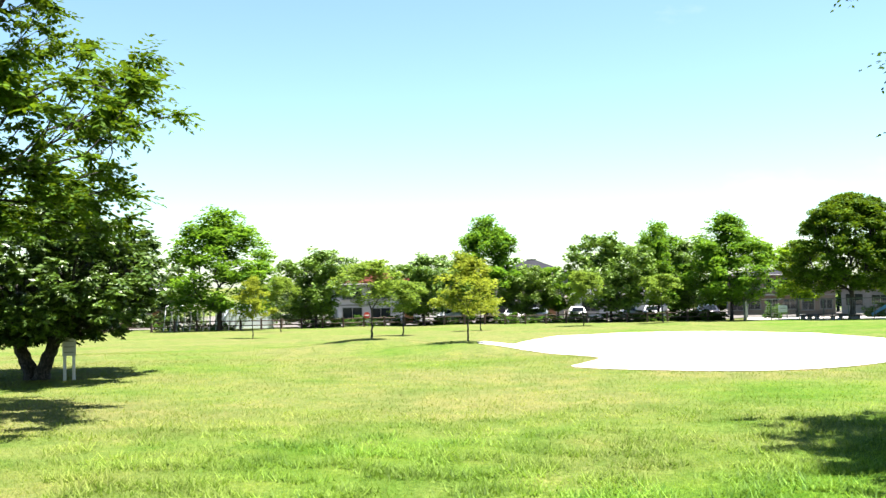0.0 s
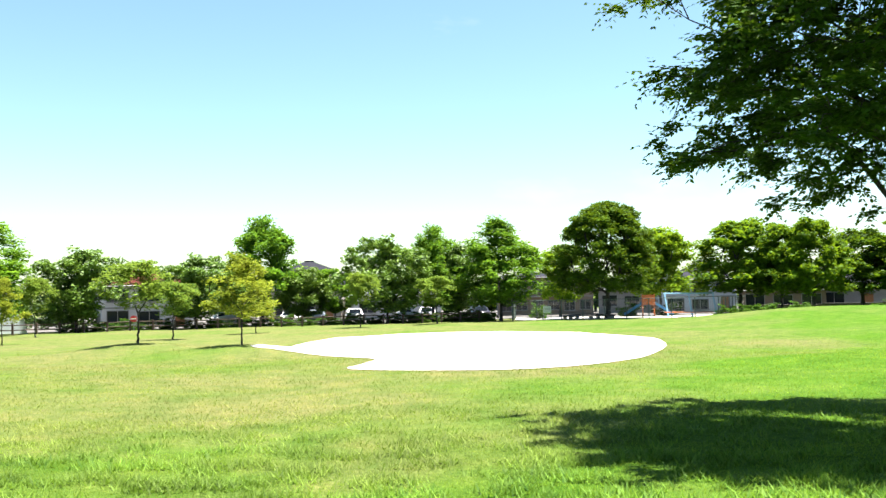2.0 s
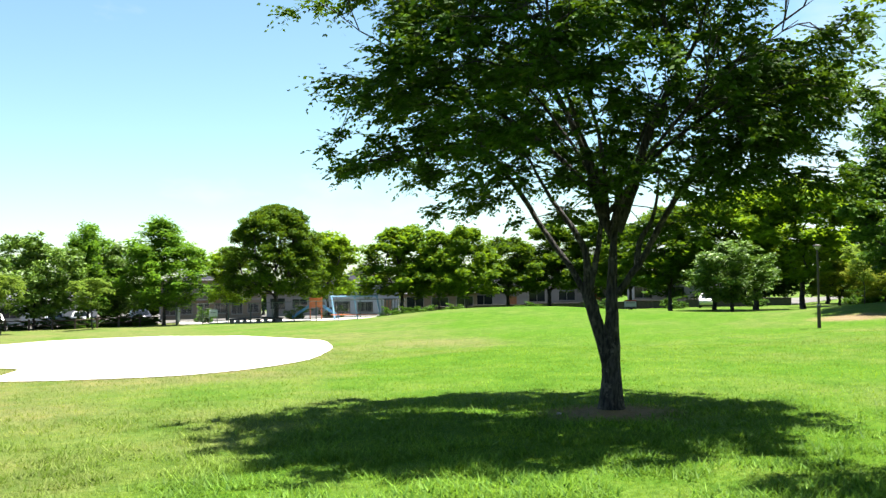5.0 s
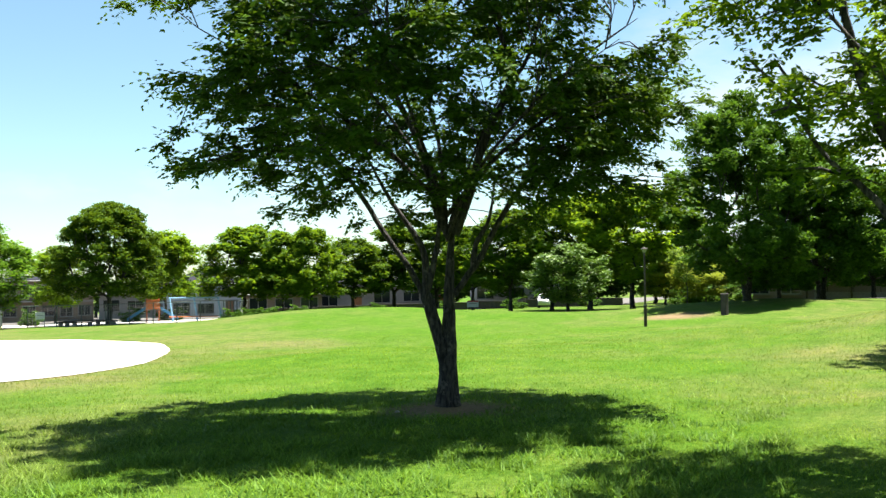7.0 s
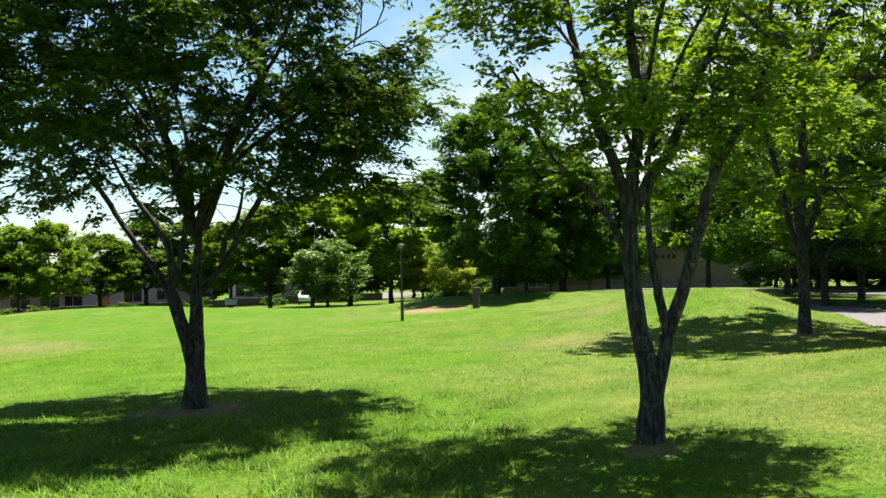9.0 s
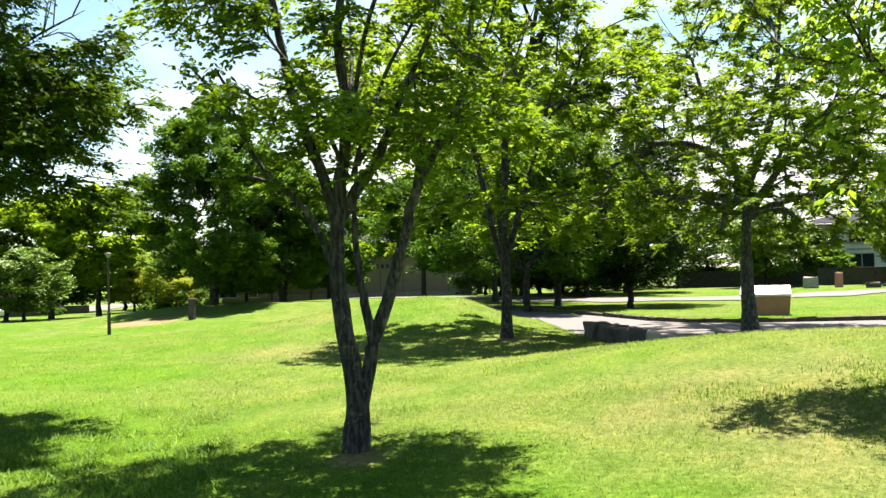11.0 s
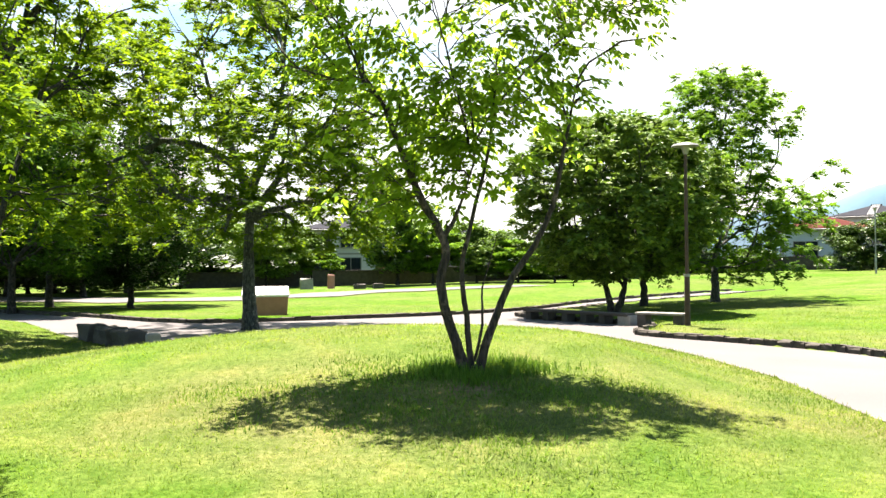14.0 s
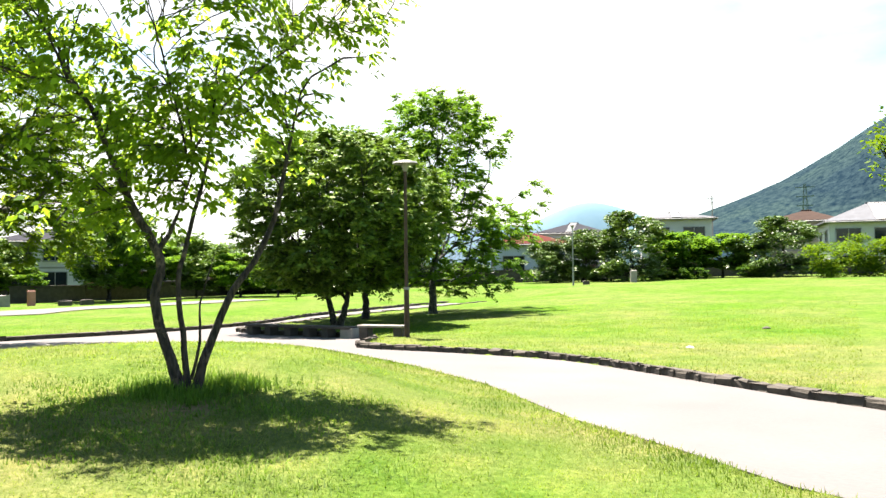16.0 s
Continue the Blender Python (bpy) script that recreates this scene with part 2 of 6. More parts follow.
RUBBER = plain("rubber", (0.0168, 0.0168, 0.0168), 0.9, vary=0.1)


def window_glass():
    m, t, b = material("window_glass")
    b.inputs["Base Color"].default_value = (0.012, 0.016, 0.02, 1)
    b.inputs["Roughness"].default_value = 0.06
    b.inputs["Specular IOR Level"].default_value = 0.3
    return m


def film_material():
    m, t, b = material("greenhouse_film")
    b.inputs["Base Color"].default_value = (0.62, 0.7, 0.74, 1)
    b.inputs["Roughness"].default_value = 0.25
    b.inputs["Transmission Weight"].default_value = 0.25
    bumped(t, b, noise_of(t, 3, 3), 0.3, 0.03)
    return m


def forest_material(name, dark, light, scale):
    """Far woodland: crowns as fine mottling over broad patches."""
    m, t, b = material(name)
    fine = ramp(t, noise_of(t, scale, 5, 0.75), [(0.36, dark), (0.64, light)])
    broad = ramp(t, noise_of(t, scale * 0.09, 4, 0.6), [(0.35, (0.72, 0.76, 0.85)), (0.65, (1.2, 1.15, 1.0))])
    t.links.new(mixed(t, 1.0, fine, broad, "MULTIPLY"), b.inputs["Base Color"])
    b.inputs["Roughness"].default_value = 1.0
    b.inputs["Specular IOR Level"].default_value = 0.0
    return m


GLASS = window_glass()
FILM = film_material()

# ---- building helpers ----
def spot(bearing, distance):
    """Plan position from a bearing (degrees clockwise from +y) and a distance."""
    a = radians(bearing)
    return distance * math.sin(a), distance * math.cos(a)


def mesh_object(name, verts, faces, mat, parent=None, label="", smooth=False):
    me = bpy.data.meshes.new(name)
    me.from_pydata([tuple(v) for v in verts], [], faces)
    me.materials.append(mat)
    if smooth:
        me.polygons.foreach_set("use_smooth", [True] * len(me.polygons))
    ob = new(name, me)
    ob.parent = parent
    return tagged(ob, label)


def part(name, bm, mat, parent=None, label="", smooth=False):
    me = bpy.data.meshes.new(name)
    bm.to_mesh(me)
    bm.free()
    me.materials.append(mat)
    if smooth:
        me.polygons.foreach_set("use_smooth", [True] * len(me.polygons))
    ob = new(name, me)
    ob.parent = parent
    return tagged(ob, label)


def thing(name, m, label, category, group="", kind=""):
    ob = new(name)
    ob.empty_display_size = 0.3
    ob.matrix_world = m
    return tagged(ob, label, category, group, kind)


def add_box(bm, c, size, rot=None, bevel=0.0):
    """A box of the given size round c, its edges rounded by bevel."""
    made = bmesh.ops.create_cube(bm, size=1.0)["verts"]
    bmesh.ops.scale(bm, vec=size, verts=made)
    if bevel:
        edges = list({e for v in made for e in v.link_edges})
        out = bmesh.ops.bevel(bm, geom=edges, offset=bevel, segments=2, affect="EDGES", profile=0.5)
        made = list({v for f in out["faces"] for v in f.verts} | {v for v in made if v.is_valid})
    if rot is not None:
        bmesh.ops.transform(bm, matrix=rot, verts=made)
    bmesh.ops.translate(bm, vec=c, verts=made)
    return made


def box(c, size, rot=None, bevel=0.0):
    bm = bmesh.new()
    add_box(bm, c, size, rot, bevel)
    return bm


def add_rod(bm, a, b, r, r2=None, sides=8):
    a, b = Vector(a), Vector(b)
    d = b - a
    made = bmesh.ops.create_cone(bm, cap_ends=True, segments=sides, radius1=r, radius2=r if r2 is None else r2, depth=d.length)["verts"]
    bmesh.ops.transform(bm, matrix=Matrix.Translation((a + b) / 2) @ d.to_track_quat("Z", "Y").to_matrix().to_4x4(), verts=made)


def rod(a, b, r, r2=None, sides=8):
    bm = bmesh.new()
    add_rod(bm, a, b, r, r2, sides)
    return bm


# ---- the lie of the land ----
# near edge of the paved walk, its kerbed edges
WALK_NEAR = ((-14, -8.8), (-6, -6.8), (0, -6.1), (4.4, -6.4), (5.9, -6.9), (7.8, -7.4), (11.0, -8.7), (14.2, -9.5), (17.4, -10.0), (20.2, -10.2), (22.6, -9.2),
             (23.6, -7), (23.4, -3), (20.9, -1.2), (18.6, -0.25), (24.5, 1.8), (31, 3.4), (39, 9), (49, 14))
WALK_FAR = ((50, 11.5), (40, 6.2), (33, 1.6), (28, -1.4), (28.0, -6), (28.9, -10), (30.9, -13.7), (36.1, -18.9), (42.3, -27.1), (47, -34))
BED_EDGE = ((45, -35.5), (40, -28.6), (34, -20), (29.5, -14.4), (27, -11.5), (25.5, -11.5), (21.4, -12.9), (20.0, -12.2), (18.6, -11.0), (15.9, -11.75), (13.1, -12.25),
            (10.4, -11.7), (8.4, -11.2), (5.8, -10.65), (0, -10.3), (-6, -10.8), (-14, -12.6))
WALK_OUTLINE = WALK_NEAR + WALK_FAR + BED_EDGE
# bearing, distance, height, radius of each grassy mound
MOUNDS = ((38.5, 58, 1.05, 8.0), (77.6, 27.5, 0.72, 3.3), (73.5, 31, 0.45, 4.0), (-4.9, 37.0, 0.42, 1.8), (1.4, 32.0, 0.38, 1.8), (-2.6, 49, 0.2, 2.2),
          (8.7, 63, 0.25, 2.8), (13.6, 69, 0.25, 2.5), (66, 58, 0.25, 9.0), (63.5, 52, 0.6, 5.0), (71.0, 68, 0.42, 10.0), (-24, 31, 0.2, 4.0), (143, 70, 0.1, 12.0))


def line_distance(x, y, pts):
    best = np.full(np.shape(x), 1e9)
    for (ax, ay), (bx, by) in zip(pts, pts[1:]):
        dx, dy = bx - ax, by - ay
        u = np.clip(((x - ax) * dx + (y - ay) * dy) / (dx * dx + dy * dy), 0, 1)
        best = np.minimum(best, np.hypot(x - ax - u * dx, y - ay - u * dy))
    return best


def inside(x, y, pts):
    odd = np.zeros(np.shape(x), bool)
    for (ax, ay), (bx, by) in zip(pts, pts[1:] + pts[:1]):
        odd ^= ((ay > y) != (by > y)) & (x < (bx - ax) * (y - ay) / (by - ay + 1e-12) + ax)
    return odd


def ease(v, a, b):
    v = np.clip((v - a) / (b - a), 0, 1)
    return v * v * (3 - 2 * v)


def height(x, y):
    """Ground level at plan positions."""
    x, y = np.asarray(x, float), np.asarray(y, float)
    north = 3.0 * np.log1p(np.exp(np.clip(np.minimum(y, 170) / 3.0, -30, 80)))
    south = 4.0 * np.log1p(np.exp(np.clip(np.minimum(-y - 13, 110) / 4.0, -30, 80)))
    z = -0.029 * north + 0.022 * south + 0.06
    for bearing, distance, h, r in MOUNDS:
        mx, my = spot(bearing, distance)
        z = z + h * np.exp(-0.5 * ((x - mx) ** 2 + (y - my) ** 2) / r ** 2)
    # the mound beside the walk, longer across than through
    mx, my = spot(105.5, 13.8)
    ca, sa_ = math.cos(radians(15)), math.sin(radians(15))
    u, v = (x - mx) * ca - (y - my) * sa_, (x - mx) * sa_ + (y - my) * ca
    z = z + 0.69 * np.exp(-0.5 * ((u / 3.3) ** 2 + (v / 4.0) ** 2))
    # gentle unevenness of the lawn
    z = z + 0.035 * np.sin(x * 0.61 + 1.3 * np.sin(y * 0.37)) * np.sin(y * 0.53 + 0.7) * ease(np.hypot(x, y), 2, 8)
    inn = inside(x, y, WALK_OUTLINE)
    soft, hard = line_distance(x, y, WALK_NEAR), np.minimum(line_distance(x, y, WALK_FAR), line_distance(x, y, BED_EDGE))
    kerbed = hard < soft
    d = np.minimum(soft, hard)
    lawn = np.where(kerbed, ((z - 0.13) * ease(d, 0, 6) + 0.11) * ease(d, 0.0, 0.2), z * ease(d, -0.2, 3.0))
    return np.where(inn, -0.07 * ease(d, 0.0, 0.25), lawn)


def ground_at(x, y):
    return float(height(np.array([x]), np.array([y]))[0])


def stand(bearing, distance, turn=0.0, sink=0.0):
    """A pose on the ground."""
    x, y = spot(bearing, distance)
    return pose(x, y, ground_at(x, y) - sink, 0, 0, turn)


def dryness(x, y):
    """How dry and worn the lawn is, 0 to 1."""
    worn = np.where(inside(x, y, RIM), 1.0, 1 - ease(line_distance(x, y, RIM + RIM[:1]), 0, 2.5))
    worn = np.maximum(worn, 0.75 * (1 - ease(line_distance(x, y, WALK_NEAR[:11]), 0.2, 2.2)))
    worn = np.maximum(worn, 0.62 * ease(x - 1.1 * y, 3.5, 12.0) * (1 - ease(np.hypot(x, y), 13, 30) * 0.6))
    worn = np.maximum(worn, 0.72 * ease(y - 1.2 * x, 0.0, 9.0) * ease(np.hypot(x, y), 3, 15))
    dx, dy = spot(-5, 46)
    worn = np.maximum(worn, 0.9 * np.exp(-0.5 * (((x - dx) / 15) ** 2 + ((y - dy) / 15) ** 2)))
    # uneven patches, broad and small
    broad = np.sin(0.55 * x + 1.9 * np.sin(0.31 * y + 0.4)) * np.sin(0.62 * y + 1.7 * np.sin(0.27 * x + 1.1))
    small = np.sin(1.9 * x + 2.1 * np.sin(1.3 * y)) * np.sin(2.2 * y + 1.8 * np.sin(1.1 * x + 0.7))
    lush = ease(x - 0.35 * y, -2.0, 2.5) * (1 - ease(x - 1.1 * y, 1.0, 5.0))
    return np.clip(worn - 0.4 * lush + 0.3 * broad + 0.16 * small, 0, 1)


def build_ground():
    rings = [0.0] + list(np.geomspace(0.6, 4.0, 8)) + list(np.arange(4.4, 34, 0.4)) + list(np.geomspace(34.4, 130, 90)) + list(np.geomspace(136, 4200, 40))
    n = 380
    ang = np.linspace(0, 2 * np.pi, n, endpoint=False)
    r = np.repeat(rings[1:], n)
    a = np.tile(ang, len(rings) - 1)
    x, y = r * np.sin(a), r * np.cos(a)
    z = height(x, y)
    verts = np.vstack([[0, 0, ground_at(0, 0)], np.c_[x, y, z]])
    i = np.arange(n)
    j = (i + 1) % n
    faces = [(0, 1 + b, 1 + a_) for a_, b in zip(i, j)]
    for k in range(len(rings) - 2):
        o, p = 1 + k * n, 1 + (k + 1) * n
        faces += list(zip(o + i, o + j, p + j, p + i))
    ob = mesh_object("ground", verts, faces, TURF, smooth=True)
    x, y = verts[:, 0], verts[:, 1]
    worn = dryness(x, y)
    soil = np.zeros(len(x))
    for (bearing, distance), r in zip(BARE, (1.5, 0.5, 0.6, 0.6, 3.0)):
        sx_, sy_ = spot(bearing, distance)
        soil = np.maximum(soil, 0.72 * np.exp(-0.5 * ((x - sx_) ** 2 + (y - sy_) ** 2) / (r * 0.6) ** 2))
    rim = ease(-line_distance(x, y, PITCH + PITCH[:1]), -0.9, 0.0) * (0.42 + 0.2 * np.sin(x * 2.1) * np.sin(y * 1.7 + 1))
    soil = np.maximum(soil, rim)
    for key, values in (("worn", worn), ("soil", soil)):
        ob.data.attributes.new(key, "FLOAT", "POINT").data.foreach_set("value", values.astype(np.float32))
    tagged(ob, "sunlit mown park lawn, green with dry yellow patches", "lawn", kind="structure")


def draped(name, outline, lift, mat, label, category, step):
    """A flat sheet that follows the ground inside an outline."""
    bm = bmesh.new()
    pts = []
    for (ax, ay), (bx, by) in zip(outline, outline[1:] + outline[:1]):
        m = max(1, int(math.hypot(bx - ax, by - ay) / step))
        pts += [(ax + (bx - ax) * k / m, ay + (by - ay) * k / m) for k in range(m)]
    vs = [bm.verts.new((x, y, 0)) for x, y in pts]
    f = bm.faces.new(vs)
    bmesh.ops.triangulate(bm, faces=[f])
    lo, hi = np.min(pts, 0), np.max(pts, 0)
    for axis in (0, 1):
        for v in np.arange(lo[axis] + step, hi[axis], step):
            co, no = [0, 0, 0], [0, 0, 0]
            co[axis], no[axis] = v, 1
            bmesh.ops.bisect_plane(bm, geom=bm.verts[:] + bm.edges[:] + bm.faces[:], plane_co=co, plane_no=no)
    xs, ys = np.array([v.co.x for v in bm.verts]), np.array([v.co.y for v in bm.verts])
    for v, z in zip(bm.verts, height(xs, ys)):
        v.co.z = z + lift
    bmesh.ops.recalc_face_normals(bm, faces=bm.faces[:])
    if sum(f.normal.z for f in bm.faces) < 0:
        bmesh.ops.reverse_faces(bm, faces=bm.faces[:])
    return tagged(part(name, bm, mat, smooth=True), label, category, kind="structure")


def rounded(pts, rounds=2):
    """An outline with its corners cut smooth."""
    for _ in range(rounds):
        out = []
        for (ax, ay), (bx, by) in zip(pts, pts[1:] + pts[:1]):
            out += [(ax * 0.75 + bx * 0.25, ay * 0.75 + by * 0.25), (ax * 0.25 + bx * 0.75, ay * 0.25 + by * 0.75)]
        pts = tuple(out)
    return pts


# bare soil at the foot of the trees
BARE = ((45.1, 12.3), (73.8, 8.2), (110.9, 9.6), (82.0, 20.9), (59.2, 45.0))
# the sand pitch and the worn grass round it
PITCH = tuple(spot(b, d) for b, d in ((3.9, 36.0), (2.9, 32.6), (1.7, 31.0), (3.6, 30.7), (5.1, 30.2), (7.7, 28.9), (9.3, 27.6), (9.9, 26.6), (8.7, 24.5), (7.7, 23.3), (9.7, 22.5), (12.7, 21.6), (17.9, 21.0), (21.4, 22.1), (25, 24.2),
                                         (26.8, 25.9), (27.9, 30.6), (27.8, 35.5), (26.8, 39.8), (23.6, 44.1), (19.3, 50), (14.4, 52.1), (10.3, 52.3), (6, 46.3)))
RIM = tuple(spot(b, d) for b, d in ((14, 20.4), (18.6, 19.6), (23.2, 20.9), (28.5, 24.2), (32.1, 26), (35.5, 28.3), (37.6, 32.4), (35.6, 38), (30.3, 41.3), (25, 45.6), (20, 38), (18, 28), (14, 22.6)))

build_ground()

# the paved walk: a slab with a level top
bm = bmesh.new()
f = bm.faces.new([bm.verts.new((x, y, 0.0)) for x, y in WALK_OUTLINE])
bmesh.ops.recalc_face_normals(bm, faces=[f])
if f.normal.z < 0:
    bmesh.ops.reverse_faces(bm, faces=[f])
ext = bmesh.ops.extrude_face_region(bm, geom=[f])
bmesh.ops.translate(bm, vec=(0, 0, -0.12), verts=[v for v in ext["geom"] if isinstance(v, bmesh.types.BMVert)])
bmesh.ops.recalc_face_normals(bm, faces=bm.faces[:])
bmesh.ops.triangulate(bm, faces=bm.faces[:])
tagged(part("path", bm, PAVING), "pale sunlit concrete park walk beside the lawn", "path", kind="structure")

draped("pitch", rounded(PITCH, 1), 0.02, SAND, "white sand sports pitch on the lawn, brightly sunlit", "pitch", 0.8)


def ribbon(pts, width):
    """An outline of a strip along a line."""
    left, right = [], []
    for k, (x, y) in enumerate(pts):
        (ax, ay), (bx, by) = pts[max(k - 1, 0)], pts[min(k + 1, len(pts) - 1)]
        dx, dy = bx - ax, by - ay
        n = math.hypot(dx, dy)
        left.append((x - dy / n * width / 2, y + dx / n * width / 2))
        right.append((x + dy / n * width / 2, y - dx / n * width / 2))
    return tuple(left + right[::-1])


BACK_WALK = tuple(spot(b, d) for b, d in ((58, 92), (63, 74), (70, 69), (77, 63), (84, 55), (90, 48.5), (95.5, 47.8), (100, 50.5), (103.5, 56), (108, 58), (114, 61)))
draped("yard_north", tuple(spot(b, d) for b, d in ((-60, 98), (-20, 90), (0, 91), (17, 93), (19, 104), (32.5, 104), (40, 110), (56, 106), (60, 220), (0, 230), (-60, 220))), 0.06, GRAVEL, "grey gravel yards between the houses", "ground", 12.0)
draped("yard_south_east", tuple(spot(b, d) for b, d in ((91, 92), (100, 84), (108, 90), (116, 95), (128, 99), (144, 105), (160, 103), (165, 220), (130, 230), (95, 220))), 0.06, GRAVEL, "grey gravel yards between the houses", "ground", 12.0)
draped("back_path", ribbon(BACK_WALK, 4.2), 0.04, PAVING, "pale paved walk across the far lawn", "path", 2.0)

# ---- trees ----
def sweep(paths, sides):
    """Tubes along paths of (points, radii), as arrays of corners and quads."""
    verts, faces, n0 = [], [], 0
    most = sides
    for pts, radii in paths:
        sides = most if np.max(radii) > 0.035 else min(most, 4)
        ring = np.linspace(0, 2 * np.pi, sides, endpoint=False)
        pts = np.asarray(pts)
        d = np.gradient(pts, axis=0)
        d /= np.linalg.norm(d, axis=1, keepdims=True) + 1e-9
        u = np.zeros_like(d)             # a frame carried along the path without twist
        u[0] = np.cross(d[0], (0.0, 0.0, 1.0) if abs(d[0, 2]) < 0.8 else (1.0, 0.13, 0.0))
        for q in range(1, len(d)):
            u[q] = u[q - 1] - d[q] * (u[q - 1] @ d[q])
        u /= np.linalg.norm(u, axis=1, keepdims=True) + 1e-9
        v = np.cross(d, u)
        k = len(pts)
        rr = np.asarray(radii)[:, None] * (1 + 0.07 * np.sin(ring * 3 + n0)[None] + 0.035 * np.sin(np.arange(k) * 1.9 + n0)[:, None] * np.cos(ring * 2)[None]
                                             + 0.05 * np.sin(pts[:, 2:3] * 9.7 + 2.3 * ring[None] + n0) * np.sin(pts[:, 2:3] * 4.1 - ring[None] * 1.0))
        p = pts[:, None] + rr[:, :, None] * (np.cos(ring)[None, :, None] * u[:, None] + np.sin(ring)[None, :, None] * v[:, None])
        verts.append(p.reshape(-1, 3))
        i = np.arange(sides)
        j = (i + 1) % sides
        for s in range(k - 1):
            a, b = n0 + s * sides, n0 + (s + 1) * sides
            faces += list(zip((a + i).tolist(), (a + j).tolist(), (b + j).tolist(), (b + i).tolist()))
        n0 += k * sides
    return np.vstack(verts), faces


def leaf_cloud(rng, centres, spread, per, size, flat, droop, slim=0.5, tilt=0.55, simple=False):
    """Many small pointed leaves round the twig ends: arrays of corners and quads."""
    n = len(centres) * per
    c = np.repeat(centres, per, 0)
    off = rng.normal(size=(n, 3))
    off /= np.linalg.norm(off, axis=1, keepdims=True)
    off *= (rng.random((n, 1)) ** 0.45) * spread
    off[:, 2] *= flat
    c = c + off
    yaw = rng.random(n) * 2 * np.pi
    tip = np.c_[np.cos(yaw), np.sin(yaw), rng.normal(-droop, 0.4, n)]
    tip /= np.linalg.norm(tip, axis=1, keepdims=True)
    up = np.c_[rng.normal(0, tilt, n), rng.normal(0, tilt, n), np.ones(n)]
    side = np.cross(tip, up)
    side /= np.linalg.norm(side, axis=1, keepdims=True)
    s = size * rng.uniform(0.65, 1.25, (n, 1))
    if simple:                   # far off: each leaf one triangle
        return np.stack([c - tip * s * 0.4 - side * s * slim * 0.6, c - tip * s * 0.4 + side * s * slim * 0.6, c + tip * s * 0.6], 1).reshape(-1, 3)
    v = np.stack([c - tip * s * 0.5, c + side * s * slim * 0.5 - tip * s * 0.05, c + tip * s * 0.5, c - side * s * slim * 0.5 - tip * s * 0.05], 1).reshape(-1, 3)
    return v


def spray_leaves(rng, ends, twigs, pairs, reach, size, slim, droop, tilt):
    """Leaves set in pairs along short twigs that fan out level from each twig end, and the twigs' lines."""
    n = len(ends) * twigs
    e = np.repeat(ends, twigs, 0)
    out = np.arctan2(e[:, 1], e[:, 0])
    yaw = out + rng.uniform(-1.7, 1.7, n)
    rise = rng.normal(0.06 - droop * 0.25, 0.42, n)
    d = np.c_[np.cos(yaw) * np.cos(rise), np.sin(yaw) * np.cos(rise), np.sin(rise)]
    L = reach * rng.uniform(0.55, 1.2, n)
    start = e - d * (L * 0.25)[:, None] + rng.normal(0, 0.06, (n, 3)) * [1, 1, 0.6]
    level = np.c_[-np.sin(yaw), np.cos(yaw), np.zeros(n)]
    corners = []
    for k in range(pairs * 2):
        f = (k // 2 + 0.55 + rng.uniform(-0.25, 0.25, n)) / pairs
        c = start + d * (L * f)[:, None]
        c[:, 2] -= 0.14 * L * f * f
        way = (1 if k % 2 else -1) * rng.uniform(0.5, 1.1, n)
        tip = d * 0.7 + level * way[:, None]
        tip[:, 2] -= droop * rng.uniform(0.3, 1.1, n)
        tip /= np.linalg.norm(tip, axis=1, keepdims=True)
        up = np.c_[rng.normal(0, tilt, n), rng.normal(0, tilt, n), np.ones(n)]
        side = np.cross(tip, up)
        side /= np.linalg.norm(side, axis=1, keepdims=True) + 1e-9
        z = size * rng.uniform(0.65, 1.2, (n, 1)) * (1.1 - 0.35 * f[:, None])
        corners.append(np.stack([c, c + tip * z * 0.42 + side * z * slim * 0.5, c + tip * z, c + tip * z * 0.42 - side * z * slim * 0.5], 1))
    return np.concatenate(corners).reshape(-1, 3)


def fast_mesh(name, verts, quads, mat, smooth=False):
    me = bpy.data.meshes.new(name)
    me.vertices.add(len(verts))
    me.vertices.foreach_set("co", np.asarray(verts, np.float32).ravel())
    q = np.asarray(quads, np.int32)
    me.loops.add(q.size)
    me.polygons.add(len(q))
    me.loops.foreach_set("vertex_index", q.ravel())
    me.polygons.foreach_set("loop_start", np.arange(len(q), dtype=np.int32) * q.shape[1])
    if smooth:
        me.polygons.foreach_set("use_smooth", np.ones(len(q), bool))
    me.update(calc_edges=True)
    me.materials.append(mat)
    return me


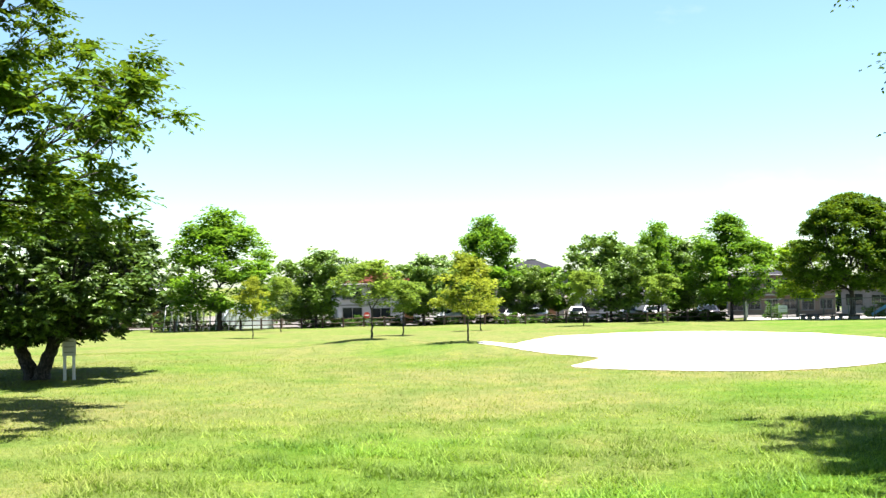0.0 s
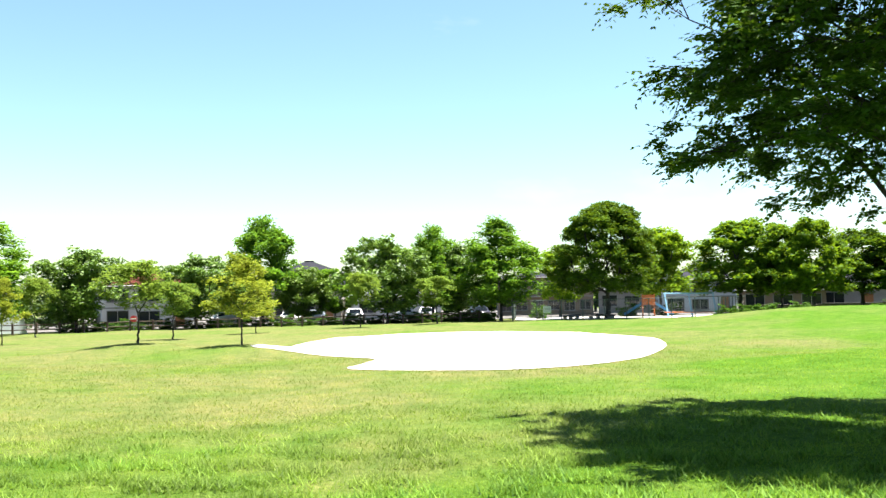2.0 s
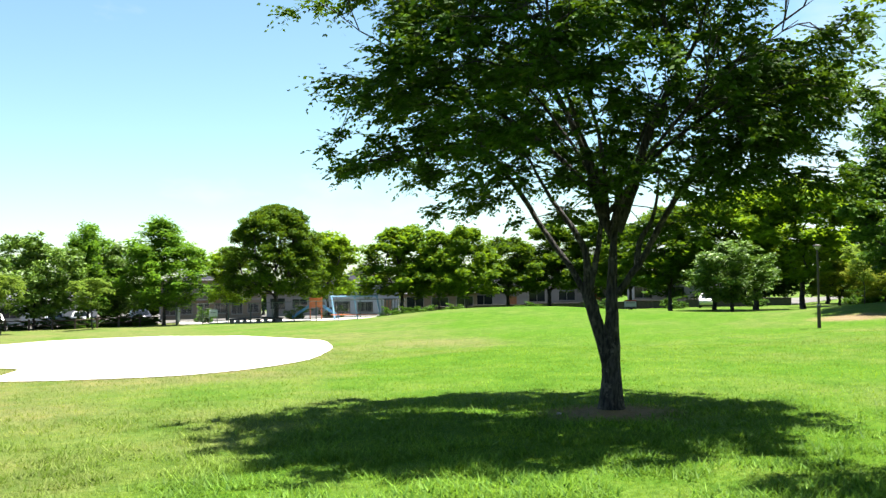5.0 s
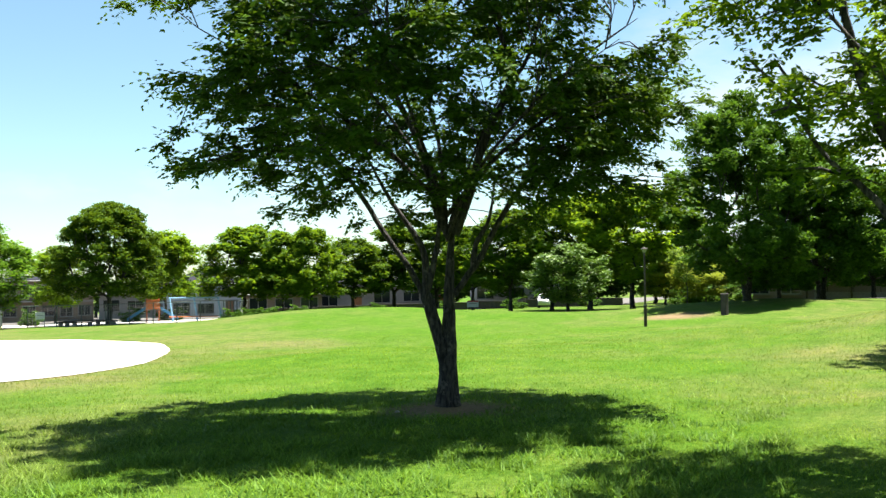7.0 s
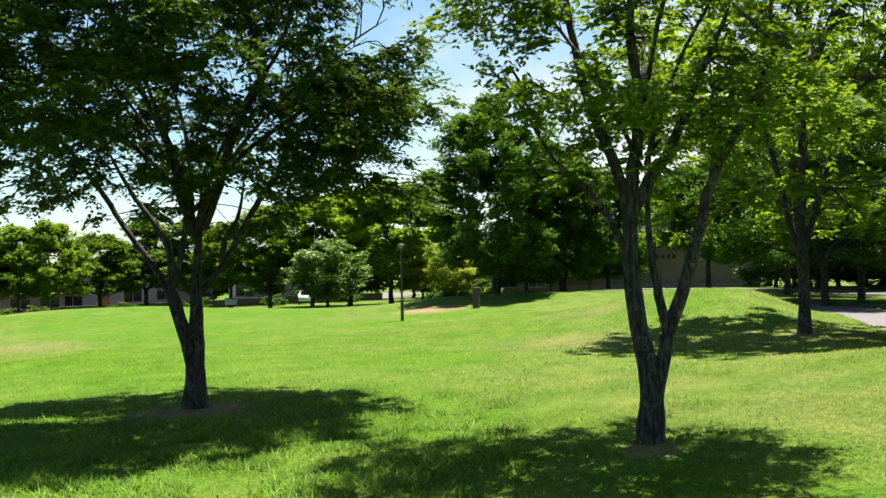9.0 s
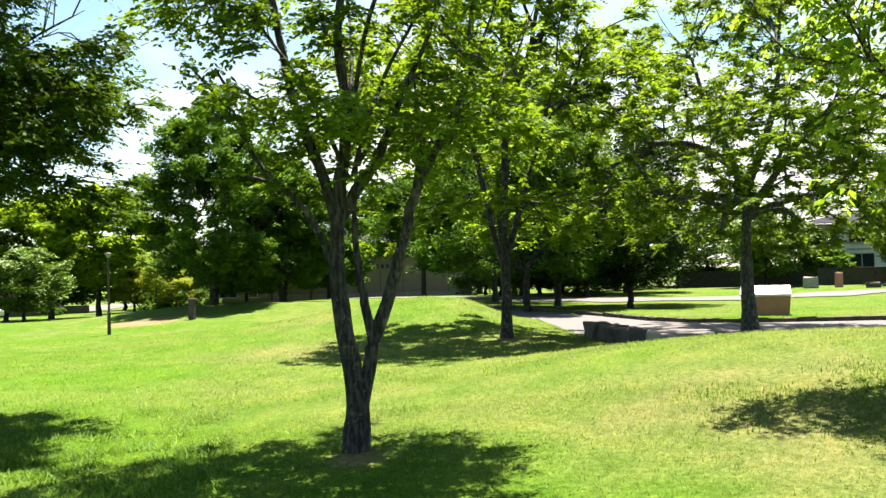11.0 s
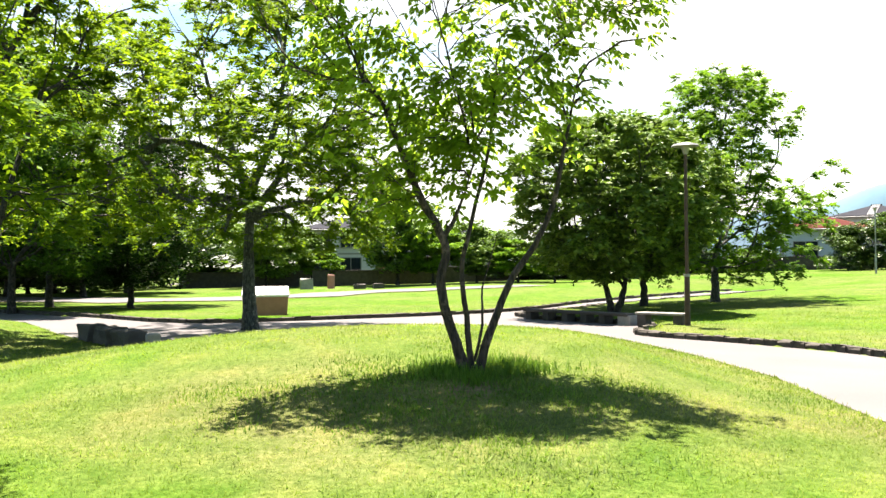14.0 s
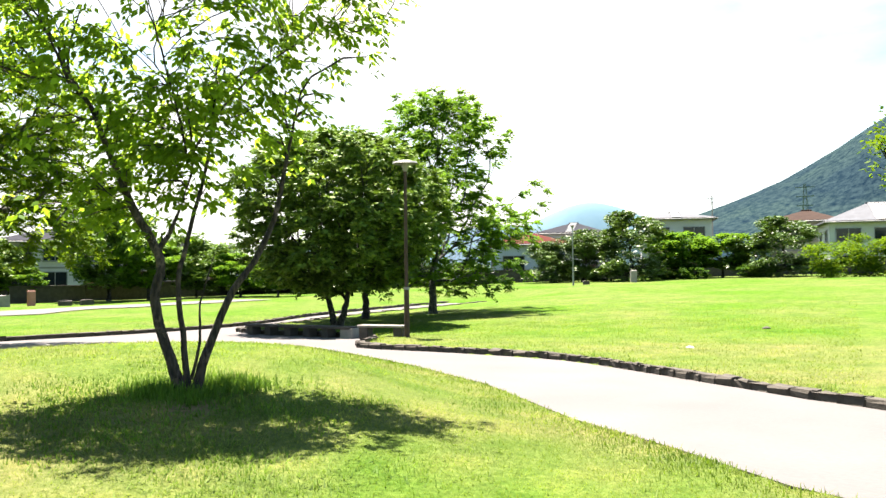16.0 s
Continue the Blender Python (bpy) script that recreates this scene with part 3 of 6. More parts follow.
def crown_points(rng, shape, n, radius, low, top, centre, gaps, hollow=0.0):
    """Places of the twig ends: mostly near the crown's skin, in uneven lobes."""
    out = []
    lobes = [(rng.uniform(0, 2 * np.pi), rng.uniform(-0.7, 0.9), rng.uniform(0.75, 1.15)) for _ in range(9)]
    while len(out) < n:
        th, h = rng.uniform(0, 2 * np.pi), rng.random()
        if shape == "vase":          # flat-topped, widest above the middle
            w = (0.55 + 0.45 * math.sin(min(1.0, h / 0.55) * math.pi / 2)) * math.sqrt(max(0.0, 1 - max(0, (h - 0.5) / 0.5) ** 2.4))
        elif shape == "dome":        # broad from low down, rounded above
            w = (0.8 + 0.2 * min(1.0, h / 0.2)) * math.sqrt(max(0.0, 1 - max(0, (h - 0.3) / 0.7) ** 2.2))
        elif shape == "tall":
            w = math.sin(math.pi * min(1, h * 0.84 + 0.16)) ** 0.6 * (1.12 - 0.36 * h)
        elif shape == "fan":         # thin stems that open upwards
            w = (0.32 + 0.75 * h ** 0.8) * math.sqrt(max(0.0, 1 - max(0, (h - 0.62) / 0.38) ** 2.2))
        elif shape == "vee":         # narrow below, opening evenly
            h = h ** 0.62
            w = (0.1 + 0.95 * h ** 0.7) * math.sqrt(max(0.0, 1 - max(0, (h - 0.7) / 0.3) ** 2.2))
        else:                        # round
            w = math.sqrt(max(0.0, 1 - (2 * h - 1) ** 2)) ** 0.9
        bulge = 1.0
        for la, lh, lw in lobes:
            k = math.cos(th - la) * 0.5 + 0.5
            bulge += 0.10 * (lw - 0.95) * 4 * k ** 4 * math.exp(-((h * 2 - 1) - lh) ** 2 * 2)
        q = hollow + (1 - hollow) * rng.random() ** 0.42
        r = radius * w * bulge * q
        p = np.array([centre[0] + r * math.cos(th), centre[1] + r * math.sin(th), low + (top - low) * h])
        if gaps and noise.noise(Vector(p * (1.6 / max(radius, 1.0))) + Vector((rng.seed_shift, 0, 0))) < gaps - 0.5:
            continue
        out.append(p)
    return np.array(out)


class Seeded(np.random.RandomState):
    """Random numbers with a shift for the noise of one tree."""
    seed_shift = 0.0

    def random(self, size=None):
        return self.random_sample(size)


def skeleton(rng, targets, stems, rise, pull):
    """Limbs from the stems to all twig ends. Returns nodes, parents and directions."""
    nodes, parents, dirs = [], [], []
    for path in stems:
        prev = -1
        for k, p in enumerate(path):
            nodes.append(np.asarray(p, float))
            parents.append(prev)
            q = path[min(k + 1, len(path) - 1)]
            d = np.asarray(q, float) - np.asarray(path[max(k - 1, 0)], float)
            dirs.append(d / (np.linalg.norm(d) + 1e-9))
            prev = len(nodes) - 1
    free = {i for i, p in enumerate(nodes) if p[2] >= rise}
    hub = np.mean([path[-1] for path in stems], 0)
    order = np.argsort(np.linalg.norm(targets - hub, axis=1))
    depth = [0.0] * len(nodes)
    allowed = sorted(free)
    for ti in order:
        t = targets[ti]
        P, D = np.array([nodes[i] for i in allowed]), np.array([dirs[i] for i in allowed])
        v = t - P
        dist = np.linalg.norm(v, axis=1) + 1e-6
        align = (v * D).sum(1) / dist
        cost = dist * (1.35 - 0.5 * align) + pull * np.array([depth[i] for i in allowed]) + np.maximum(0, P[:, 2] - t[2]) * 0.5
        b = int(np.argmin(cost))
        i = allowed[b]
        p, L = nodes[i], dist[b]
        ctrl = p + (D[b] * 0.7 + np.array([0, 0, 0.35])) * L * 0.4
        m = max(2, int(L / 0.45)) if L < 6 else max(3, int(L / 0.9))
        m = min(m, 9)
        prev, pp = i, p
        for k in range(1, m + 1):
            s = k / m
            q = (1 - s) ** 2 * p + 2 * s * (1 - s) * ctrl + s * s * t
            if k < m:
                q = q + rng.normal(size=3) * 0.025 * L
            d = q - pp
            nodes.append(q)
            parents.append(prev)
            dirs.append(d / (np.linalg.norm(d) + 1e-9))
            depth.append(depth[prev] + np.linalg.norm(d))
            prev, pp = len(nodes) - 1, q
            allowed.append(prev)
    return np.array(nodes), parents


def limb_paths(nodes, parents, bases, r_tip, power, flare, rise):
    n = len(nodes)
    kids = [[] for _ in range(n)]
    for i, p in enumerate(parents):
        if p >= 0:
            kids[p].append(i)
    ends = np.zeros(n)
    for i in range(n - 1, -1, -1):
        if not kids[i]:
            ends[i] = 1
        if parents[i] >= 0:
            ends[parents[i]] += ends[i]
    roots = [i for i in range(n) if parents[i] < 0]
    paths = []
    for root, r_base in zip(roots, bases):
        total = ends[root]
        stack = [(root, None)]
        while stack:
            i, start = stack.pop()
            chain = ([start] if start is not None else []) + [i]
            while kids[i]:
                order = sorted(kids[i], key=lambda k: -ends[k])
                stack += [(k, i) for k in order[1:]]
                i = order[0]
                chain.append(i)
            r = np.array([max(r_tip, r_base * (ends[k] / total) ** power) for k in chain])
            if start is not None:
                r[0] = r[1]
            else:
                z = nodes[chain][:, 2] - nodes[root][2]
                if total < 40 and nodes[chain[-1]][2] > rise:    # a stem that bears little still tapers to a twig
                    run = np.r_[0, np.cumsum(np.linalg.norm(np.diff(nodes[chain], axis=0), axis=1))]
                    r = np.maximum(r_tip, r * (1 - 0.85 * (run / run[-1]) ** 1.2 * (1 - total / 40)))
                r = r * np.clip(1 - 0.13 * z, 0.6, 1) * (1 + (flare if nodes[root][2] < 0 else 0.0) * np.exp(-z / 0.2))
            r[-1] *= 0.5
            if len(chain) > 1:
                paths.append((nodes[chain], r))
    return paths


def tree_parts(seed, h, low, radius, shape="round", ends=220, per=40, leaf=0.1, spread=0.5, flat=0.6, droop=0.2, slim=0.5,
               trunk=0.12, fork=None, lean=(0, 0), centre=(0, 0), gaps=0.0, stems=1, splay=0.3, sides=6, bark=BARK, leaves=LEAF_MID,
               pull=0.4, power=0.5, own_stems=None, right=None, thin=1.0, tilt=0.9, hollow=0.0, finest=0.0, simple=False, boughs=0, tier=0.8, tier_flat=0.3, spray=None):
    """Meshes of a tree's trunk with limbs and of its leafy crown."""
    rng = Seeded(seed)
    rng.seed_shift = seed * 3.7
    fork = low * 0.9 if fork is None else fork
    targets = crown_points(rng, shape, boughs or ends, radius, low, h * 0.98, centre, gaps, hollow)
    if boughs:                   # twig ends gather in level tiers round the boughs' ends
        off = np.clip(rng.normal(size=(ends, 3)), -1.5, 1.5) * [0.55, 0.55, 0.55 * tier_flat] * tier * rng.uniform(0.6, 1.3, (ends, 1))
        off[:, 2] -= 0.16 * np.hypot(off[:, 0], off[:, 1]) ** 2 / tier
        targets = targets[rng.randint(0, boughs, ends)] + off
        targets[:, 2] = np.maximum(targets[:, 2], low * 0.92)
    if thin != 1.0:              # an oval crown, less deep than wide
        u = targets[:, 0] * right[0] + targets[:, 1] * right[1]
        v = (targets[:, 1] * right[0] - targets[:, 0] * right[1]) * thin
        targets[:, 0], targets[:, 1] = u * right[0] - v * right[1], u * right[1] + v * right[0]
    bases, thick = [], []
    for r, pts in own_stems or ():
        path = []
        pts = [(*q, 0.0)[:3] for q in pts]
        ctl = np.array([pts[0], *pts, pts[-1]])
        for a, b, c, d in zip(ctl, ctl[1:], ctl[2:], ctl[3:]):
            for k in range(4):
                s = k / 4
                u, zz, w = 0.5 * (2 * b + (c - a) * s + (2 * a - 5 * b + 4 * c - d) * s * s + (3 * b - a - 3 * c + d) * s ** 3)
                path.append((right[0] * u - right[1] * w + rng.normal() * 0.005, right[1] * u + right[0] * w + rng.normal() * 0.005, zz))
        u, zz, w = pts[-1]
        path.append((right[0] * u - right[1] * w, right[1] * u + right[0] * w, zz))
        bases.append(path)
        thick.append(r)
    for s in range(0 if own_stems else stems):
        thick.append(trunk)
        a = 2 * np.pi * s / stems + rng.uniform(-0.4, 0.4)
        ox, oy = (0.1 * math.cos(a), 0.1 * math.sin(a)) if stems > 1 else (0, 0)
        gx, gy = (splay * math.cos(a), splay * math.sin(a)) if stems > 1 else (0, 0)
        m = 9
        path = []
        for k in range(m + 1):
            f = k / m
            path.append((ox + gx * f ** 1.4 + lean[0] * f * f + rng.normal() * 0.018 * (k > 0), oy + gy * f ** 1.4 + lean[1] * f * f + rng.normal() * 0.018 * (k > 0), -0.12 + (fork + 0.12) * f))
        bases.append(path)
    nodes, parents = skeleton(rng, targets, bases, fork * 0.86, pull)
    paths = limb_paths(nodes, parents, thick, max(0.006, trunk * 0.045), power, 0.5, fork * 0.86)
    v, f = sweep([p for p in paths if np.max(p[1]) >= finest], sides)
    wood = fast_mesh("trunk", v, f, bark, True)
    if spray:
        q = spray_leaves(rng, targets, *spray, leaf, slim, droop, tilt)
        return wood, fast_mesh("crown", q, np.arange(len(q)).reshape(-1, 4), leaves)
    extra = nodes[rng.randint(len(nodes) // 3, len(nodes), len(targets) // 3)]
    extra = extra[extra[:, 2] > low]
    q = leaf_cloud(rng, np.vstack([targets, extra]) if len(extra) else targets, spread, per, leaf, flat, droop, slim, tilt, simple)
    crown = fast_mesh("crown", q, np.arange(len(q)).reshape(-1, 3 if simple else 4), leaves)
    return wood, crown


def plant(name, label, category, x, y, wood, crown, turn=0.0, scale=(1, 1, 1), group="", sink=0.0):
    ob = thing(name, pose(x, y, ground_at(x, y) - sink, 0, 0, turn), label, category, group)
    ob.scale = scale
    for n, me in (("trunk", wood), ("crown", crown)):
        o = new(n, me)
        o.parent = ob
    return ob


# the tall zelkova that the camera passes, its neighbour and the many-stemmed tree on the mound
def near_tree(name, label, bearing, distance, **kw):
    x, y = spot(bearing, distance)
    wood, crown = tree_parts(**kw)
    return plant(name, label, "tree", x, y, wood, crown)


def across(bearing):
    """The direction to the right of one who looks along the bearing."""
    return math.cos(radians(bearing)), -math.sin(radians(bearing))


def ribs(seed, n, start, reach, rise, thick):
    """Straight limbs that fan out from the fork: thickness and places (across, up, deep)."""
    rng = random.Random(seed)
    out = []
    for k in range(n):
        a = 2 * math.pi * (k + rng.uniform(-0.3, 0.3)) / n
        far, up = reach * rng.uniform(0.55, 1.0), rise * rng.uniform(0.8, 1.1)
        z0 = start + rng.uniform(-0.25, 0.5)
        way = [(far * f ** 1.25 * math.cos(a + 0.25 * f), z0 + (up - z0) * (1.25 * f - 0.25 * f * f), far * f ** 1.25 * math.sin(a + 0.25 * f)) for f in (0.02, 0.25, 0.5, 0.75, 1.0)]
        out.append((thick * rng.uniform(0.7, 1.15), tuple(way)))
    return tuple(out)


near_tree("zelkova_tree", "broad zelkova tree with a forked grey trunk on the lawn", 45.1, 12.6, seed=11, h=8.4, low=2.75, radius=3.45, shape="dome", ends=1500, boughs=190, tier=0.82, tier_flat=0.36,
          spray=(10, 6, 0.5), leaf=0.1, hollow=0.0, tilt=0.7, droop=0.45, trunk=0.16, fork=2.6, centre=(-0.3, -0.2), gaps=0.1, sides=9, leaves=LEAF_ZELKOVA, pull=0.45, power=0.55, right=across(45.1),
          own_stems=((0.16, ((0, -0.15), (0.02, 0.6), (0.03, 1.1), (0.05, 1.82), (0.1, 2.5), (0.12, 3.1))), (0.1, ((-0.02, 0.55), (-0.2, 1.25), (-0.31, 1.6))),
                     (0.046, ((-0.3, 1.5), (-0.54, 1.95), (-0.82, 2.35), (-1.15, 2.9), (-1.65, 3.6))), (0.062, ((-0.3, 1.55), (-0.3, 2.07), (-0.46, 2.43), (-0.75, 2.85), (-1.1, 3.5))),
                     (0.05, ((-0.28, 1.6), (-0.16, 2.07), (-0.1, 2.7), (-0.3, 3.6))), (0.05, ((0.1, 1.55), (0.38, 1.93), (0.6, 2.3), (0.82, 2.7), (1.15, 3.2), (1.5, 3.9))),
                     (0.045, ((0.38, 1.9), (0.42, 2.25), (0.62, 2.65), (0.7, 3.3))), (0.07, ((0.06, 2.35), (-0.15, 2.8), (-0.3, 3.5), (-0.7, 4.4))), (0.07, ((0.12, 2.4), (0.35, 3.0), (0.55, 3.7), (1.0, 4.6)))) + ribs(3, 9, 2.4, 3.6, 5.3, 0.036))
near_tree("zelkova_tree", "young zelkova tree with a twin grey trunk beside a mound", 73.75, 8.5, seed=23, h=7.2, low=2.5, radius=2.25, shape="fan", ends=460, boughs=75, tier=0.8, tier_flat=0.45,
          spray=(6, 6, 0.46), leaf=0.088, tilt=0.8, droop=0.35, trunk=0.12, fork=2.2, centre=(0.03, -0.1), gaps=0.3, sides=10, bark=BARK_MIXED, leaves=LEAF_BRIGHT, pull=0.45, power=0.52, right=across(73.75),
          own_stems=((0.108, ((-0.02, -0.15), (-0.01, 0.12), (0.0, 0.53), (-0.08, 1.07), (-0.15, 1.6), (-0.13, 2.09), (-0.1, 2.5), (-0.05, 2.83), (-0.03, 3.2), (-0.1, 3.85), (0.0, 4.6))), (0.073, ((0.05, -0.12), (0.06, 0.3), (0.1, 0.6), (0.18, 1.02))),
                     (0.05, ((0.17, 0.95), (0.1, 1.35), (0.05, 1.7), (0.02, 2.2), (0.1, 3.0))), (0.066, ((0.18, 1.0), (0.35, 1.5), (0.5, 2.03), (0.61, 2.4), (0.86, 2.9), (1.04, 3.26), (1.28, 3.85), (1.5, 4.5))),
                     (0.055, ((-0.13, 2.05), (-0.27, 2.57), (-0.42, 2.95), (-0.53, 3.3), (-0.64, 3.85), (-0.75, 4.6))), (0.062, ((-0.12, 2.1), (0.05, 2.4), (0.27, 2.73), (0.48, 3.26), (0.75, 3.85), (0.9, 4.6))),
                     (0.036, ((0.52, 2.1), (0.6, 2.45), (0.63, 2.9), (0.6, 3.5))), (0.034, ((0.84, 2.85), (1.15, 3.05), (1.5, 3.5), (1.8, 4.2))), (0.04, ((-0.16, 1.65), (-0.28, 1.95), (-0.5, 2.3), (-0.8, 2.6), (-1.1, 3.1)))) + ribs(4, 4, 2.6, 2.2, 5.4, 0.03))
near_tree("multi_stem_tree", "slender many-stemmed tree with large light green leaves on a mound", 110.7, 10.35, seed=6, h=5.9, low=1.8, radius=2.6, thin=0.42, shape="vee", ends=700, boughs=185, tier=0.62, tier_flat=0.8,
          spray=(4, 3, 0.42), leaf=0.12, droop=0.9, slim=0.52, tilt=0.6, trunk=0.07, fork=1.5, gaps=0.26, sides=8, bark=BARK_DARK, leaves=LEAF_MAPLE, pull=0.45, power=0.52, centre=(0.05, 0.14), right=across(110.9),
          own_stems=((0.062, ((-0.05, -0.15), (-0.14, 0.2), (-0.3, 0.7), (-0.34, 1.0), (-0.28, 1.3), (-0.38, 1.6), (-0.6, 2.0), (-0.9, 2.8))), (0.036, ((0.0, -0.1), (-0.06, 0.6), (-0.1, 1.14), (0.03, 1.7), (0.2, 2.4), (0.3, 3.2))),
                     (0.052, ((0.05, -0.15), (0.15, 0.25), (0.41, 0.93), (0.69, 1.35), (0.9, 1.8), (1.05, 2.5), (1.2, 3.2))), (0.034, ((-0.3, 1.45), (-0.1, 1.85), (0.05, 2.4), (0.0, 3.0))), (0.022, ((0.03, 0.1), (0.12, 0.5), (0.13, 0.9), (0.3, 1.5)))) + ribs(8, 3, 2.1, 1.4, 4.6, 0.018))
near_tree("zelkova_tree", "large zelkova tree spreading over the lawn", -32.3, 16.2, seed=31, h=10.4, low=2.9, radius=4.0, centre=(0.5, -0.9), tilt=0.6, shape="dome", ends=1350, boughs=160, tier=0.9, tier_flat=0.45,
          spray=(8, 6, 0.6), leaf=0.145, droop=0.4, trunk=0.2, fork=2.4, gaps=0.06, sides=8, leaves=LEAF_SPREAD, pull=0.5)
near_tree("evergreen_tree", "dense dark evergreen tree with a short twin trunk", -24.3, 23.8, seed=37, h=4.2, low=1.1, radius=3.0, shape="round", ends=1100, boughs=300, tier=0.6, tier_flat=0.8,
          spray=(8, 4, 0.3), leaf=0.18, droop=0.35, slim=0.46, tilt=0.9, trunk=0.17, fork=0.9, stems=2, splay=0.45, gaps=0.04, leaves=LEAF_EVERGREEN)

# trees of the grove beside the plaza
near_tree("grove_tree", "leafy park tree with upright limbs on a shaded mound", 82.0, 21.2, seed=41, h=9.4, low=2.5, radius=3.7, shape="dome", ends=640, boughs=120, tier=1.1, tier_flat=0.45, spray=(8, 6, 0.55), leaf=0.14, tilt=0.75, droop=0.3, trunk=0.14, fork=2.2, gaps=0.16, sides=8, leaves=LEAF_LIME,
          right=across(82.0), own_stems=((0.14, ((0, -0.15), (0.03, 0.8), (0.02, 1.6), (0.0, 2.3), (0.05, 3.4), (0.1, 5.0))), (0.085, ((0.0, 1.7), (-0.22, 2.4), (-0.4, 3.3), (-0.75, 4.8))), (0.08, ((0.02, 1.8), (0.25, 2.5), (0.5, 3.4), (0.95, 4.8))), (0.06, ((0.0, 2.0), (0.05, 2.7, 0.4), (0.1, 3.8, 0.9))), (0.06, ((0.0, 1.9), (-0.1, 2.7, -0.4), (-0.1, 3.8, -0.8)))))
near_tree("grove_tree", "tall leafy park tree in the grove", 80.9, 50.0, seed=43, h=13.0, low=3.0, radius=4.4, shape="tall", ends=300, per=90, leaf=0.2, simple=True, spread=0.8, trunk=0.17, gaps=0.06, boughs=130, tier=1.0, tier_flat=0.8, leaves=LEAF_OAK)
near_tree("grove_tree", "dark leafy park tree in the grove", 83.0, 37.0, seed=47, h=9.8, low=1.9, radius=3.8, shape="tall", ends=300, per=110, leaf=0.17, simple=True, spread=0.65, trunk=0.16, gaps=0.06, boughs=130, tier=1.0, tier_flat=0.8, leaves=LEAF_MID)
near_tree("grove_tree", "dark leafy park tree in the grove", 84.9, 42.0, seed=53, h=9.6, low=1.9, radius=4.2, shape="dome", ends=300, per=110, leaf=0.17, simple=True, spread=0.65, trunk=0.16, gaps=0.06, boughs=130, tier=1.0, tier_flat=0.8, leaves=LEAF_MID)
near_tree("grove_tree", "round dark green park tree beside the walk", 89.4, 40.0, seed=59, h=7.4, low=1.2, radius=3.8, shape="round", ends=300, per=110, leaf=0.16, simple=True, spread=0.6, trunk=0.13, gaps=0.05, boughs=130, tier=1.0, tier_flat=0.8, leaves=LEAF_DARK)
near_tree("grove_tree", "dark leafy park tree beside the hall", 76.4, 50.0, seed=44, h=7.6, low=2.2, radius=3.0, shape="dome", ends=300, per=90, leaf=0.2, simple=True, spread=0.6, trunk=0.16, fork=2.2, gaps=0.06, boughs=130, tier=1.0, tier_flat=0.8, leaves=LEAF_MID)
near_tree("oak_tree", "tall broad tree with a pale lichened trunk by the plaza", 96.6, 24.4, seed=62, h=9.4, low=2.4, radius=4.5, shape="dome", ends=900, per=92, leaf=0.14, spread=0.55, flat=0.42, trunk=0.2, fork=3.4, gaps=0.2, bark=BARK_PALE, boughs=190, tier=0.95, tier_flat=0.8, spray=(9, 5, 0.48), tilt=0.9, droop=0.4, leaves=LEAF_BRIGHT, sides=9,
          right=across(96.1), own_stems=((0.21, ((0, -0.15), (-0.05, 1.5), (-0.02, 3.0), (0.0, 4.0))), (0.12, ((0.0, 3.5), (-0.4, 4.6), (-0.9, 5.9), (-1.2, 7.0))), (0.12, ((0.0, 3.6), (0.45, 4.7), (0.8, 6.0), (0.9, 7.2))), (0.11, ((-0.02, 3.9), (-0.6, 4.5), (-1.4, 4.9), (-2.4, 5.0))), (0.12, ((0.0, 2.9), (0.5, 3.7), (1.1, 4.5), (1.7, 5.3))), (0.09, ((0, 2.9), (0.6, 3.2), (1.6, 3.45), (2.6, 3.4)))))
near_tree("camphor_tree", "round dense dark green tree by the benches", 119.0, 28.8, seed=67, h=6.2, low=1.1, radius=3.45, shape="round", ends=1000, per=110, leaf=0.2, spread=0.44, tilt=1.0, trunk=0.11, fork=0.8, stems=2, splay=0.4, gaps=0.0, boughs=0, tier=0.6, tier_flat=0.6, spray=(8, 4, 0.42), droop=0.35, hollow=0.2, leaves=LEAF_GLOSSY)
near_tree("camphor_tree", "dense dark green tree behind the benches", 120.8, 33.5, seed=71, h=6.2, low=1.2, radius=2.7, shape="round", ends=520, per=60, leaf=0.2, spread=0.55, trunk=0.14, gaps=0.0, boughs=0, tier=0.6, tier_flat=0.6, spray=(8, 4, 0.35), tilt=1.0, droop=0.35, hollow=0.2, leaves=LEAF_GLOSSY)
near_tree("oak_tree", "tall thin-crowned tree with bare upper limbs on the lawn", 125.0, 36.0, seed=77, h=8.6, low=0.9, centre=(-0.3, -0.45), radius=4.0, shape="dome", ends=900, per=66, leaf=0.17, spread=0.5, flat=0.55, trunk=0.17, fork=1.3, gaps=0.2, boughs=200, tier=0.8, tier_flat=0.8, spray=(7, 5, 0.45), tilt=0.7, droop=0.4, leaves=LEAF_FRESH, bark=BARK_PALE)

# the dark trees that stand before the hall
for bearing, distance, h, r, seed, stems in ((63.4, 51, 11.0, 4.1, 83, 2), (65.2, 72, 10.4, 3.4, 89, 1), (67.5, 56, 8.5, 3.3, 97, 2), (70.3, 72, 9.0, 3.4, 98, 1)):
    near_tree("park_tree", "dense green park tree before the hall", bearing, distance, seed=seed, h=h, low=1.3, radius=r, shape="dome", ends=300, per=130, leaf=0.24, spread=0.6, simple=True,
              trunk=0.17, fork=1.6, stems=stems, splay=0.35, finest=0.02, boughs=130, tier=1.0, tier_flat=0.8, gaps=0.1, leaves=LEAF_MID)

